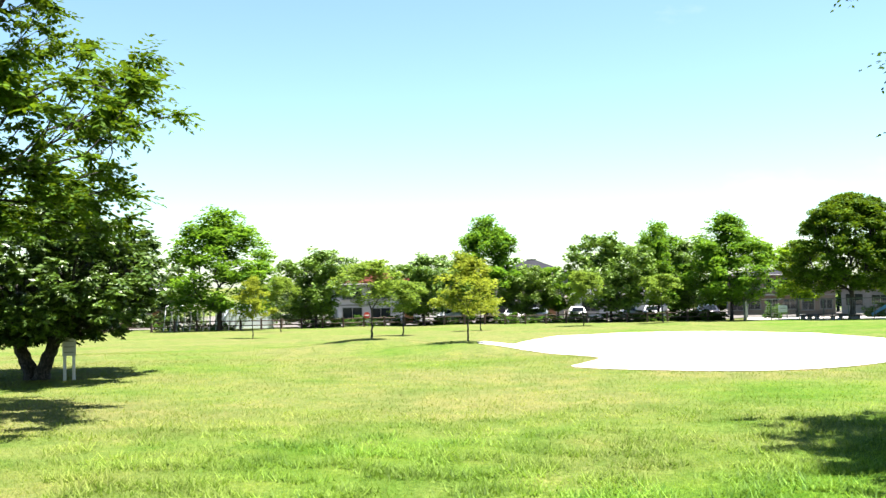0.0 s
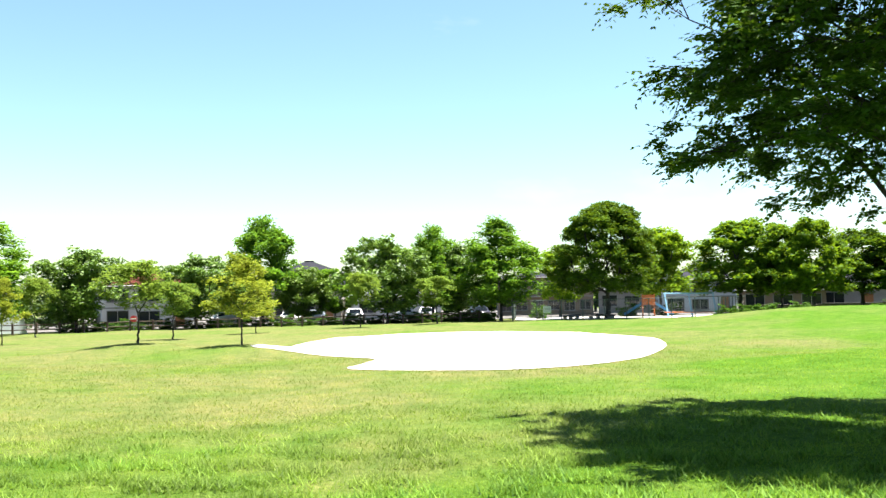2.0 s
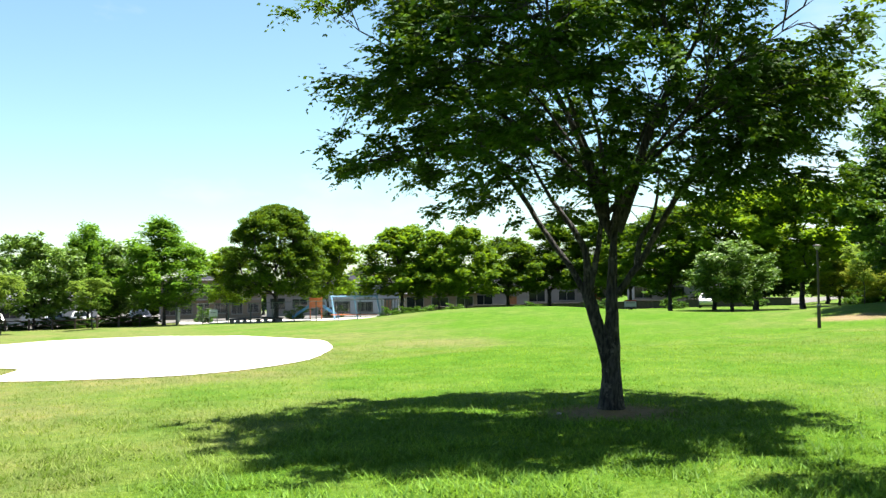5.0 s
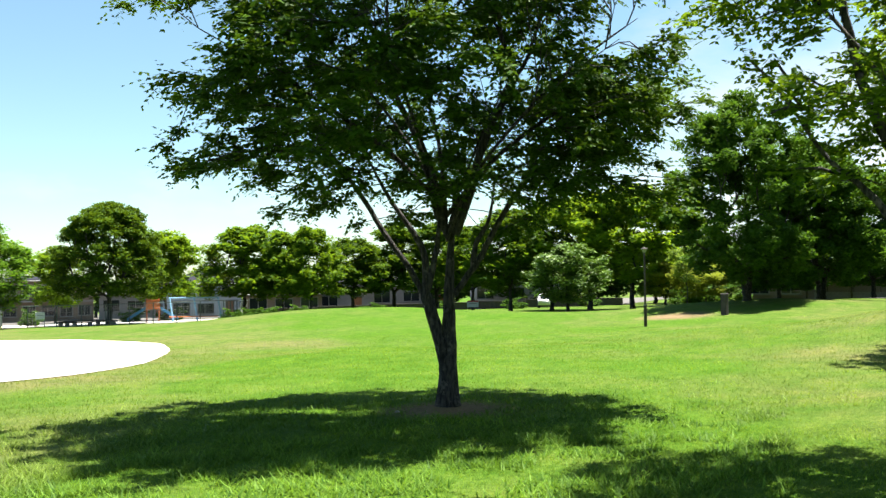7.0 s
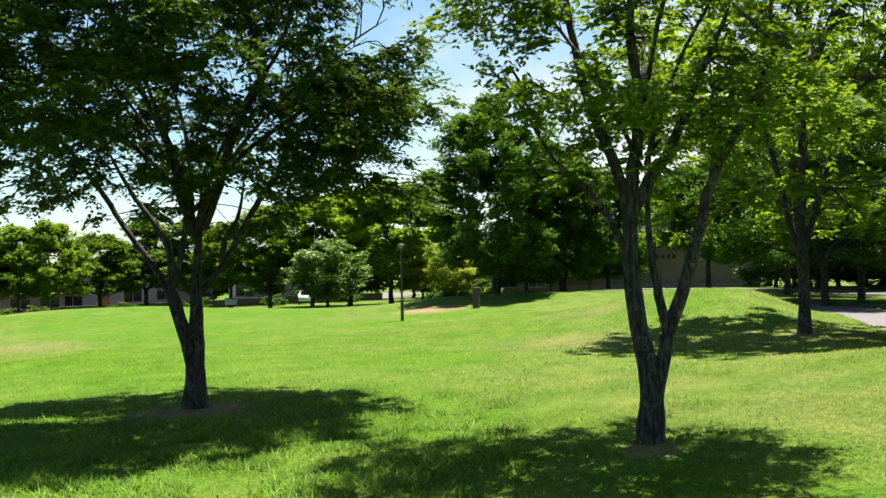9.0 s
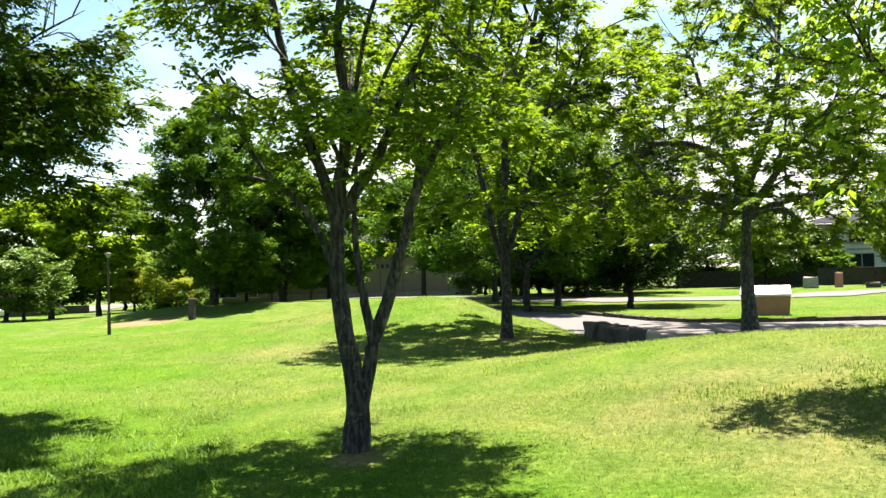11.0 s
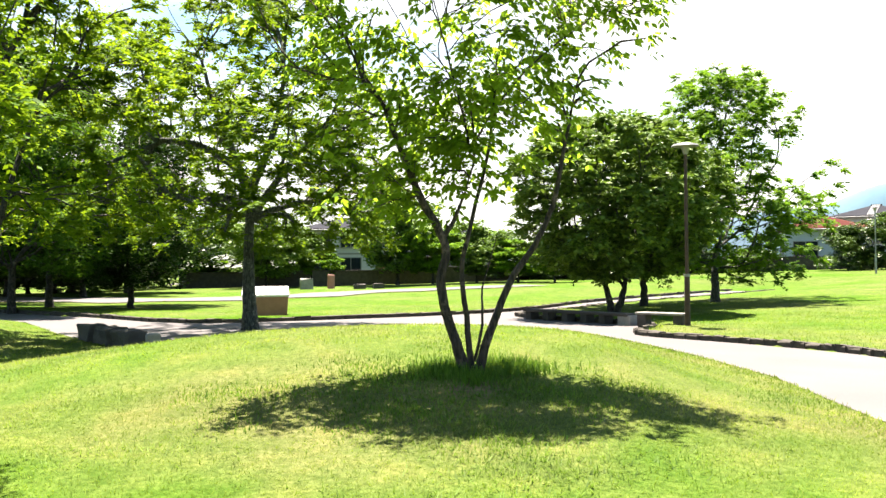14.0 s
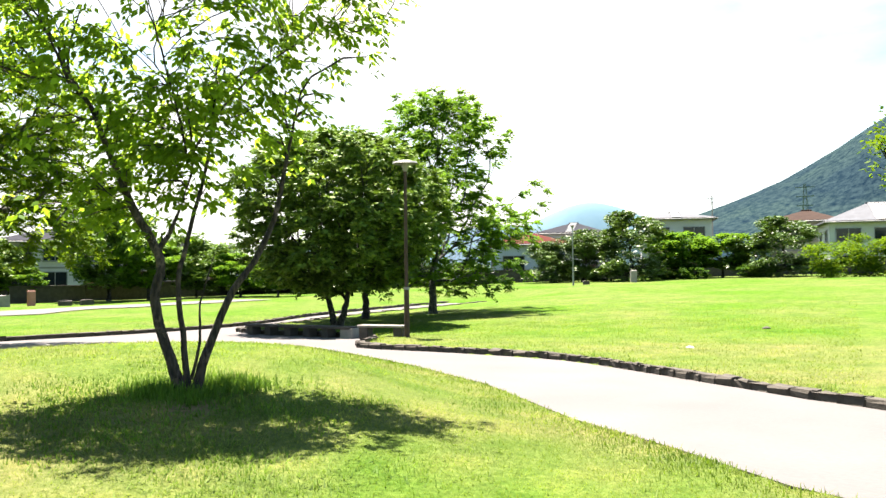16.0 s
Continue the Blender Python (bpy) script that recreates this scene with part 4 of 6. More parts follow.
# far trees: a few grown shapes, planted many times
FAR = {}
for key, kw in {
    "round": dict(seed=101, h=6.5, low=1.3, radius=3.0, shape="round", ends=210, per=48, leaf=0.3, spread=0.66, trunk=0.14, fork=1.2, gaps=0.03, leaves=LEAF_GLOSSY),
    "round_b": dict(seed=103, h=6.5, low=1.7, radius=3.1, shape="round", ends=170, per=48, leaf=0.33, spread=0.62, trunk=0.14, fork=1.3, gaps=0.12, leaves=LEAF_FRESH),
    "tall": dict(seed=107, h=10.0, low=1.7, radius=3.2, shape="tall", ends=260, per=48, leaf=0.3, spread=0.74, trunk=0.17, fork=1.8, gaps=0.03, leaves=LEAF_FRESH),
    "lime": dict(seed=163, h=8.0, low=2.2, radius=3.0, shape="dome", ends=200, per=48, leaf=0.33, spread=0.62, trunk=0.15, fork=1.9, gaps=0.1, leaves=LEAF_BRIGHT),
    "glow": dict(seed=167, h=8.0, low=2.2, radius=3.0, shape="dome", ends=200, per=48, leaf=0.33, spread=0.62, trunk=0.15, fork=1.9, gaps=0.1, leaves=LEAF_LIME),
    "tall_b": dict(seed=109, h=10.0, low=1.6, radius=3.3, shape="tall", ends=250, per=48, leaf=0.3, spread=0.74, trunk=0.17, fork=1.7, gaps=0.08, leaves=LEAF_FRESH),
    "vase": dict(seed=113, h=11.2, low=2.7, radius=4.5, shape="dome", ends=420, per=80, leaf=0.3, spread=0.7, flat=0.55, hollow=0.25, trunk=0.34, fork=2.2, gaps=0.0, leaves=LEAF_SPREAD),
    "young": dict(seed=127, h=3.8, low=1.5, radius=1.25, shape="round", ends=90, per=34, leaf=0.14, spread=0.32, trunk=0.038, fork=1.4, gaps=0.15, leaves=LEAF_PALE),
    "young_b": dict(seed=131, h=4.1, low=1.3, radius=1.3, shape="tall", ends=100, per=34, leaf=0.14, spread=0.32, trunk=0.035, fork=1.5, gaps=0.22, leaves=LEAF_YELLOW),
    "shrub": dict(seed=137, h=2.2, low=0.15, radius=1.6, shape="round", ends=60, per=34, leaf=0.23, spread=0.42, trunk=0.04, fork=0.3, stems=3, splay=0.4, leaves=LEAF_MID),
    "distant": dict(seed=151, h=6.5, low=0.9, radius=3.0, shape="round", ends=90, per=40, leaf=0.5, spread=0.8, trunk=0.14, fork=1.0, gaps=0.08, leaves=LEAF_MID),
    "hedge": dict(seed=157, h=6.0, low=0.15, radius=3.0, shape="dome", ends=190, per=54, leaf=0.24, spread=0.6, trunk=0.14, fork=0.6, gaps=0.03, tilt=1.1, leaves=LEAF_EVERGREEN),
    "bamboo": dict(seed=149, h=2.2, low=0.1, radius=1.6, shape="fan", ends=80, per=30, leaf=0.22, spread=0.42, slim=0.3, trunk=0.03, fork=0.3, stems=4, splay=0.4, leaves=LEAF_BRIGHT),
    "yellow": dict(seed=139, h=8.0, low=2.2, radius=3.2, shape="vase", ends=150, per=44, leaf=0.3, spread=0.7, trunk=0.15, fork=1.8, gaps=0.12, leaves=LEAF_YELLOW),
    "wood": dict(seed=173, h=10.0, low=2.6, radius=3.4, shape="dome", ends=230, per=48, leaf=0.33, spread=0.66, trunk=0.2, fork=2.2, gaps=0.05, leaves=LEAF_OAK),
}.items():
    FAR[key] = (tree_parts(sides=4, finest=0.02, simple=True, boughs=0 if key == "vase" else int(kw["ends"] * 0.7), tier=kw["radius"] * 0.17, tier_flat=0.9, **kw), kw["h"], kw["radius"])


def row_of_trees(rows, name, label, category, group):
    """Each row: grown shape, bearing, distance, level of its top, width."""
    for k, (key, bearing, distance, top, width) in enumerate(rows):
        (wood, crown), h, r = FAR[key]
        x, y = spot(bearing, distance)
        sz, sx = (top - ground_at(x, y)) / h, 1.2 * width / 2 / r
        plant(name, label, category, x, y, wood, crown, turn=(k * 77 + bearing * 13) % 360, scale=(sx, sx, sz), group=group)


row_of_trees((("tall_b", -14.0, 82, 8.3, 8.2), ("round", -8.1, 86, 4.7, 5.9), ("round_b", -19.6, 90, 3.9, 4.0), ("round", -22.0, 84, 3.6, 5.0), ("round", -1.3, 88, 4.1, 5.8),
              ("tall_b", 2.7, 92, 8.1, 6.4), ("round_b", 1.2, 95, 3.8, 4.6), ("round", 5.2, 92, 3.0, 4.6), ("round_b", 7.2, 93, 2.9, 4.2), ("round", 10.5, 88, 5.7, 6.4)),
             "boundary_tree", "dense green boundary tree behind the wooden rail fence", "tree", "trees along the fence")
row_of_trees((("hedge", -25.5, 93, 3.4, 7.0), ("hedge", -21.0, 103, 2.6, 7.0), ("hedge", -16.6, 107, 2.0, 7.0), ("hedge", -11.6, 108, 1.6, 6.4), ("hedge", -8.6, 104, 1.2, 5.0)),
             "garden_shrub", "broad dark green shrub behind the field", "shrub", "shrubs behind the field")
row_of_trees((("tall_b", 13.4, 92, 7.1, 5.4), ("round", 15.0, 93, 5.2, 4.6), ("tall", 17.7, 88, 7.5, 6.7), ("vase", 24.4, 88, 8.9, 7.9), ("glow", 21.4, 102, 5.0, 4.6), ("glow", 27.6, 99, 6.6, 6.6),
              ("lime", 32.3, 89, 6.6, 7.6), ("lime", 34.6, 87, 6.0, 5.0), ("lime", 36.4, 85, 6.2, 5.4), ("wood", 39.0, 92, 5.6, 6.4), ("wood", 41.6, 96, 7.2, 7.4)),
             "boundary_tree", "leafy green tree near the playground fence", "tree", "trees round the playground")
row_of_trees((("wood", 44.3, 94, 7.2, 7.4), ("wood", 46.6, 88, 6.4, 6.0), ("wood", 49.0, 82, 7.6, 7.0), ("round", 52.6, 62, 3.7, 4.4), ("wood", 51.6, 84, 8.4, 7.4), ("glow", 54.0, 80, 8.6, 8.0), ("glow", 56.6, 76, 8.9, 7.4),
              ("wood", 59.6, 92, 7.6, 8.0), ("wood", 73.0, 96, 9.6, 8.0), ("wood", 76.6, 92, 11.0, 8.0), ("wood", 79.8, 88, 10.6, 8.0), ("round", 86.6, 58, 7.0, 7.0), ("round_b", 80.2, 72, 8.0, 5.0), ("round", 82.6, 60, 7.6, 8.0), ("round", 85.0, 68, 8.4, 8.0), ("round", 89.0, 64, 6.4, 7.0), ("hedge", 81.2, 70, 5.0, 6.4), ("hedge", 83.6, 71, 5.2, 6.4), ("hedge", 86.0, 72, 5.0, 6.4), ("hedge", 88.4, 74, 5.0, 6.4), ("yellow", 58.6, 74, 2.6, 4.6), ("yellow", 61.0, 72, 2.3, 4.2)),
             "park_tree", "leafy green park tree in the wood beside the hall", "tree", "trees beside the hall")
row_of_trees((("young_b", -12.0, 55, 2.1, 2.0), ("young", -10.3, 70, 2.2, 2.4), ("young", -4.6, 37, 2.5, 2.4), ("young", -2.6, 49, 1.75, 2.3), ("young_b", 1.5, 32, 2.6, 2.1), ("young_b", 2.3, 62, 1.4, 2.6), ("young", 8.8, 63, 2.2, 2.3), ("young", 13.6, 69, 1.9, 2.9), ("young", 59.9, 66, 3.6, 2.4)),
             "young_tree", "young pale green tree with a thin trunk on the lawn", "tree", "young trees on the lawn")
row_of_trees((("round_b", 100.4, 75, 3.0, 3.2), ("round", 98.2, 76, 5.0, 5.6), ("round", 105.4, 71, 7.6, 6.0), ("round", 97.2, 72, 6.0, 4.8), ("round_b", 107.6, 70, 4.6, 4.6), ("round", 110.4, 72, 5.0, 5.0), ("round_b", 115.3, 66, 3.2, 3.4), ("round_b", 113.0, 70, 3.6, 4.0), ("round", 118.0, 74, 3.4, 5.0), ("hedge", 112.4, 79, 3.8, 6.0), ("hedge", 115.8, 80, 3.6, 6.6), ("hedge", 119.6, 84, 3.5, 7.0), ("hedge", 123.4, 87, 3.3, 7.0), ("hedge", 126.8, 88, 3.0, 6.0), ("tall_b", 94.0, 80, 6.4, 8.0), ("round", 91.0, 86, 6.0, 8.0)),
             "garden_tree", "green garden tree before the stone wall", "tree", "trees along the stone wall")
row_of_trees((("hedge", 132.4, 84, 4.6, 5.2), ("hedge", 134.4, 84, 5.6, 5.4), ("hedge", 137.0, 82, 7.0, 7.6), ("round_b", 140.6, 86, 5.4, 6.0), ("round_b", 142.8, 86, 5.2, 5.4), ("hedge", 145.9, 84, 6.3, 7.2), ("bamboo", 148.8, 75, 3.9, 3.8), ("bamboo", 150.6, 77, 4.5, 4.4), ("bamboo", 152.6, 78, 4.2, 4.4), ("hedge", 155.5, 78, 6.0, 6.0)),
             "hedge_tree", "clipped dark green tree at the lawn's edge before the houses", "tree", "hedge at the lawn's edge")
near_tree("edge_tree", "tall green tree at the lawn's edge", 156.3, 25.0, seed=79, h=6.6, low=2.4, radius=2.3, shape="round", ends=160, per=40, leaf=0.16, spread=0.5, trunk=0.14, gaps=0.1, leaves=LEAF_BRIGHT)


def low_shrubs(rows, label, group):
    for k, (bearing, distance, top, width) in enumerate(rows):
        (wood, crown), h, r = FAR["shrub"]
        x, y = spot(bearing, distance)
        plant("shrub", label, "shrub", x, y, wood, crown, turn=k * 61, scale=(width / 2 / r, width / 2 / r, top / h), group=group)


row_of_trees((("distant", -6.0, 150, 2.6, 9.0), ("distant", 0.5, 155, 2.4, 8.0), ("distant", 3.0, 140, 1.8, 8.0), ("distant", 8.9, 150, 3.0, 9.0), ("distant", 14.2, 150, 2.4, 9.0), ("distant", 17.6, 140, 1.6, 8.0), ("distant", 23.6, 150, 2.2, 9.0), ("distant", 28.0, 150, 2.8, 9.0),
              ("distant", 32.4, 130, 3.6, 9.0), ("distant", 36.0, 138, 3.4, 9.0), ("distant", 40.0, 130, 4.2, 9.0), ("distant", 44.6, 126, 4.6, 9.0), ("distant", 50.0, 118, 5.2, 8.0), ("distant", 54.5, 112, 5.6, 8.0), ("distant", 58.0, 108, 5.6, 8.0), ("distant", 61.0, 100, 6.0, 7.0)),
             "distant_tree", "dark green distant tree between the houses", "tree", "distant trees")
low_shrubs([(35.5 + k * 4.6, 101 + (k % 3), 1.2, 3.0) for k in range(5)], "low dark shrub before the block wall", "shrubs before the wall")
low_shrubs([(31.4 + k * 0.75, 84 - k * 1.3, 1.1, 2.4) for k in range(5)], "low clipped shrub beside the playground", "shrubs by the playground")
low_shrubs([(-8.5 + k * 1.4, 88 + (k % 3), 0.8 + 0.3 * (k * 7 % 5) / 4, 2.6) for k in range(19)], "low dark shrub behind the wooden fence", "shrubs along the fence")
low_shrubs([(60.0 + k * 1.25, 80 - (k % 3), 2.4, 4.2) for k in range(3)], "dense dark shrub beside the hall", "shrubs beside the hall")
low_shrubs([(20.0, 93, 1.6, 2.2), (25.6, 98, 1.5, 3.0), (28.0, 99, 1.3, 3.0), (12.6, 93, 1.2, 3.0), (14.8, 92, 1.2, 3.4), (16.2, 90, 1.2, 3.2), (140.0, 84, 1.3, 3.6), (141.2, 83, 1.5, 3.0), (129.6, 84, 0.9, 1.6), (144.6, 82, 1.2, 3.0), (138.6, 85, 1.0, 3.0)],
           "low green shrub at the lawn's edge", "shrubs round the lawn")


# ---- houses ----
def add_window(parent, x, y, z, w, h, nx, ny, mullion=True):
    """A window in a wall: frame, sill, pane. (nx, ny): the wall's outward side."""
    turn = Matrix.Rotation(math.atan2(nx, -ny), 4, "Z")
    m = Matrix.Translation((x, y, z)) @ turn
    bm = bmesh.new()
    t = 0.07
    for c, s in (((0, -0.03, h / 2), (w + t, 0.1, t)), ((0, -0.03, -h / 2), (w + t, 0.1, t)), ((-w / 2, -0.03, 0), (t, 0.1, h)), ((w / 2, -0.03, 0), (t, 0.1, h))):
        add_box(bm, c, s)
    if mullion:
        add_box(bm, (0, -0.025, 0), (t * 0.8, 0.08, h))
    bm.transform(m)
    frame_ob = part("window", bm, METAL_GREY, parent)
    bm = box((0, -0.005, 0), (w - t * 0.5, 0.03, h - t * 0.5))
    bm.transform(m)
    part("pane", bm, GLASS, frame_ob)
    bm = box((0, -0.09, -h / 2 - 0.06), (w + 0.2, 0.2, 0.06))
    bm.transform(m)
    part("sill", bm, WALL_GREY, frame_ob)


def hip_roof(w, d, rise, over, z, gable=False):
    bm = bmesh.new()
    a, b = w / 2 + over, d / 2 + over
    inset = 0.0 if gable else min(b, a * 0.9)
    lo = [bm.verts.new((x, y, z)) for x, y in ((-a, -b), (a, -b), (a, b), (-a, b))]
    up = [bm.verts.new((-a + inset, 0, z + rise)), bm.verts.new((a - inset, 0, z + rise))]
    base = [bm.verts.new((v.co.x, v.co.y, z - 0.18)) for v in lo]
    bm.faces.new((lo[0], lo[1], up[1], up[0]))
    bm.faces.new((lo[2], lo[3], up[0], up[1]))
    bm.faces.new((lo[1], lo[2], up[1]))
    bm.faces.new((lo[3], lo[0], up[0]))
    for i in range(4):
        j = (i + 1) % 4
        bm.faces.new((base[i], base[j], lo[j], lo[i]))
    bm.faces.new(base[::-1])
    bmesh.ops.recalc_face_normals(bm, faces=bm.faces[:])
    return bm


def house(label, bearing, distance, turn, w, d, eave, rise, wall, roof, storeys=2, gable=False, base=None, balcony=False, door=True, chimney=False, cols=3, seams=0):
    """A dwelling with storeys, windows, roof ridge, gutter and door. Its front looks along -y of its own axes."""
    x, y = spot(bearing, distance)
    z = ground_at(x, y) if base is None else base
    ob = thing("house", pose(x, y, z, 0, 0, -bearing + turn), label, "house", "houses round the park")
    part("wall", box((0, 0, eave / 2 - 0.4), (w, d, eave + 0.8)), wall, ob)
    r = part("roof", hip_roof(w, d, rise, 0.6, eave + 0.1, gable), roof, ob)
    bm = bmesh.new()
    ridge = w / 2 if gable else max(0.2, w / 2 + 0.6 - min(d / 2 + 0.6, (w / 2 + 0.6) * 0.9))
    add_box(bm, (0, 0, eave + 0.12 + rise), (ridge * 2 + 0.3, 0.3, 0.16), bevel=0.04)
    part("ridge", bm, roof, r)
    for s in (-1, 1):
        part("gutter", rod((-w / 2 - 0.6, s * (d / 2 + 0.66), eave - 0.02), (w / 2 + 0.6, s * (d / 2 + 0.66), eave - 0.02), 0.07), METAL_GREY, r)
    for k in range(seams):       # battens down the roof's slopes
        px = ridge * (2 * (k + 0.5) / seams - 1)
        for s in (-1, 1):
            part("batten", rod((px, s * 0.1, eave + 0.14 + rise), (px, s * (d / 2 + 0.6), eave + 0.14), 0.07, sides=4), METAL_GREY, r)
    part("fascia", box((0, -d / 2 - 0.63, eave + 0.0), (w + 1.2, 0.05, 0.22)), WOOD_DARK, r)
    sh = eave / storeys
    for s in range(storeys):
        for k in range(cols):
            px = (k + 0.5) / cols * w - w / 2
            if door and s == 0 and k == cols - 1:
                dm = box((px, -d / 2 - 0.03, 1.0), (0.95, 0.08, 2.05))
                door_ob = part("door", dm, TIMBER_DOOR, ob)
                part("handle", rod((px + 0.35, -d / 2 - 0.12, 0.9), (px + 0.35, -d / 2 - 0.12, 1.1), 0.02), METAL_GREY, door_ob)
                continue
            add_window(ob, px, -d / 2 - 0.02, s * sh + sh * 0.55, min(2.2, w / cols * 0.68), 1.25 if s or k % 2 else 1.5, 0, -1)
        for side in (-1, 1):
            for k in range(2):
                add_window(ob, side * (w / 2 + 0.02), (k - 0.5) * d * 0.5, s * sh + sh * 0.55, 1.2, 1.0, side, 0)
    if balcony:
        bm = bmesh.new()
        add_box(bm, (0, -d / 2 - 0.55, sh + 0.05), (w * 0.7, 1.1, 0.14))
        add_box(bm, (0, -d / 2 - 1.06, sh + 0.98), (w * 0.7, 0.06, 0.08))
        for k in range(15):
            add_box(bm, (-w * 0.35 + w * 0.7 * k / 14, -d / 2 - 1.06, sh + 0.5), (0.05, 0.05, 0.9))
        part("balcony", bm, METAL_GREY, ob)
    if storeys == 2:
        bm = box((0, -d / 2 - 0.02, sh), (w + 0.08, 0.08, 0.16))
        part("string_course", bm, WALL_GREY, ob)
    if chimney:
        part("chimney", box((-w * 0.3, 0, eave + rise * 0.6), (1.6, 1.6, rise * 1.4)), WALL_GREY, r)
    return ob


house("white house with a red-brown roof and a brown door", -4.3, 104, 8, 9.5, 7, 4.6, 1.5, WALL_WHITE, ROOF_RED, chimney=True)
house("two-storey house with a grey hipped roof", 5.6, 128, -6, 9.5, 8.5, 6.3, 1.9, WALL_CREAM, ROOF_GREY)
house("grey two-storey flats with a long balcony", 20.4, 128, 4, 13, 7, 5.3, 0.5, WALL_BROWN, ROOF_GREY, balcony=True, door=False, cols=6)
house("low grey house with a pale roof", 26.0, 128, -5, 9, 7, 3.4, 1.2, WALL_GREY, ROOF_PALE, storeys=1)
house("white two-storey house with a dark roof", 29.6, 122, 10, 9, 8, 4.3, 1.5, WALL_BLUE, ROOF_GREY)
house("grey house with a low tiled roof", 37.6, 118, -4, 11, 7, 2.9, 1.3, WALL_GREY, ROOF_GREY, storeys=1)
house("low brown shed with a flat roof", 34.6, 112, 3, 9, 6, 2.6, 0.5, WALL_BROWN, ROOF_BROWN, storeys=1, door=False)
house("cream house with a grey roof behind the trees", -19.0, 118, -6, 9, 8, 4.2, 1.6, WALL_CREAM, ROOF_GREY)
house("pale house with a silver roof behind the trees", 11.0, 126, 3, 12, 8, 3.2, 1.3, WALL_WHITE, ROOF_PALE, storeys=1)
house("grey house behind the trees", 42.5, 126, 6, 12, 8, 3.4, 1.3, WALL_GREY, ROOF_GREY, storeys=1)
house("pale house between the trees", 49.5, 122, -5, 12, 8, 3.4, 1.3, WALL_WHITE, ROOF_GREY, storeys=1)
house("white two-storey house with a pale roof above a stone wall", 102.0, 88, 10, 8.6, 7, 4.4, 1.1, WALL_WHITE, ROOF_GREY, base=0.7)
house("white house with a low roof above a stone wall", 105.6, 98, -6, 9, 7, 3.7, 1.1, WALL_WHITE, ROOF_PALE, base=0.6)
house("cream house above a stone wall", 109.5, 104, 6, 9, 7, 4.2, 1.2, WALL_CREAM, ROOF_GREY, base=0.7)
house("pale blue house with a red hipped roof", 131.0, 97, 6, 7.4, 7, 4.2, 1.3, WALL_BLUE, ROOF_RED, storeys=1, base=0.7, door=False, cols=2)
house("two-storey house with a grey hipped roof", 133.9, 112, -8, 7.5, 7, 5.8, 1.3, WALL_WHITE, ROOF_GREY, base=0.9, seams=7)
house("white two-storey house with a silver roof and balcony", 140.0, 102, 4, 7.2, 7, 6.6, 0.8, WALL_WHITE, ROOF_PALE, base=0.9, balcony=True, cols=2, seams=9)
house("cream house with a brown hipped roof", 147.6, 112, -6, 7.0, 7, 6.4, 1.3, WALL_CREAM, ROOF_BROWN, base=1.0)
house("white house with a broad grey roof", 151.4, 98, 10, 10, 8, 5.4, 1.9, WALL_WHITE, ROOF_PALE, base=1.0, seams=12)
house("white house with a grey roof at the park's edge", 158.0, 100, 4, 10, 8, 5.2, 1.8, WALL_WHITE, ROOF_GREY, base=1.0)
house("white house with a grey roof behind the park", -35.0, 95, 0, 10, 8, 5.2, 1.8, WALL_WHITE, ROOF_GREY)

# ---- the hall beside the wood ----
hx, hy = spot(73.5, 84)
hall = thing("hall", pose(hx, hy, ground_at(hx, hy), 0, 0, -73.5 - 6), "low brown-grey public hall with a dark overhanging roof and a sign", "building")
part("wall", box((0, 0, 2.2), (17, 9, 5.4)), WALL_HALL, hall)
for k in range(9):
    part("panel_joint", box((-7.5 + k * 2.0, -4.51, 2.5), (0.05, 0.04, 4.6)), STONE_DARK, hall)
wing = part("wing", box((-11.5, -0.5, 1.5), (6.5, 8, 4.0)), WALL_HALL, hall)
rf = part("roof", hip_roof(17, 9, 1.5, 0.9, 5.0), ROOF_GREY, hall)
part("fascia", box((0, -5.42, 4.75), (18.9, 0.08, 0.6)), WOOD_DARK, rf)
part("wing_roof", hip_roof(6.5, 8, 0.7, 0.7, 3.6), ROOF_BROWN, hall)
hall.children[-1].location = (-11.5, -0.5, 0)
bm = bmesh.new()
add_box(bm, (0, -4.56, 0.35), (17.06, 0.12, 0.7))
part("plinth", bm, STONE_PALE, hall)
for k in range(2):
    add_window(hall, -13.0 + k * 2.6, -4.53, 1.5, 1.6, 1.9, 0, -1)
add_window(hall, -4.5, -4.53, 2.6, 1.8, 1.4, 0, -1)
sign = part("sign", box((0.5, -4.6, 3.0), (3.0, 0.1, 0.7)), WALL_HALL, hall, "brown name sign")
for k in range(6):
    part("letter_bar", box((-0.65 + k * 0.46, -4.68, 3.0), (0.3, 0.05, 0.36)), METAL_DARK, sign)
part("canopy", box((-7.0, -5.6, 2.7), (4.0, 2.2, 0.22), bevel=0.03), WOOD_DARK, hall)
for s in (-8.7, -5.3):
    part("post", rod((s, -6.5, -0.1), (s, -6.5, 2.6), 0.09), METAL_DARK, hall)

# ---- stone garden wall ----
def long_wall(name, label, pts, tall, thick, mat, cap):
    ob = thing(name, pose(0, 0, 0), label, "wall", kind="structure")
    for (ax, ay), (bx, by) in zip(pts, pts[1:]):
        L, a = math.hypot(bx - ax, by - ay), math.atan2(by - ay, bx - ax)
        n = max(1, round(L / 6))
        for k in range(n):
            f = (k + 0.5) / n
            x, y = ax + (bx - ax) * f, ay + (by - ay) * f
            z = ground_at(x, y)
            rot = Matrix.Rotation(a, 4, "Z")
            panel = part("panel", box((x, y, z + tall / 2 - 0.15), (L / n - 0.03, thick, tall + 0.3), rot, 0.02), mat, ob)
            if cap:
                part("coping", box((x, y, z + tall + 0.05), (L / n - 0.02, thick + 0.12, 0.1), rot, 0.015), STONE_DARK, panel)
    return ob


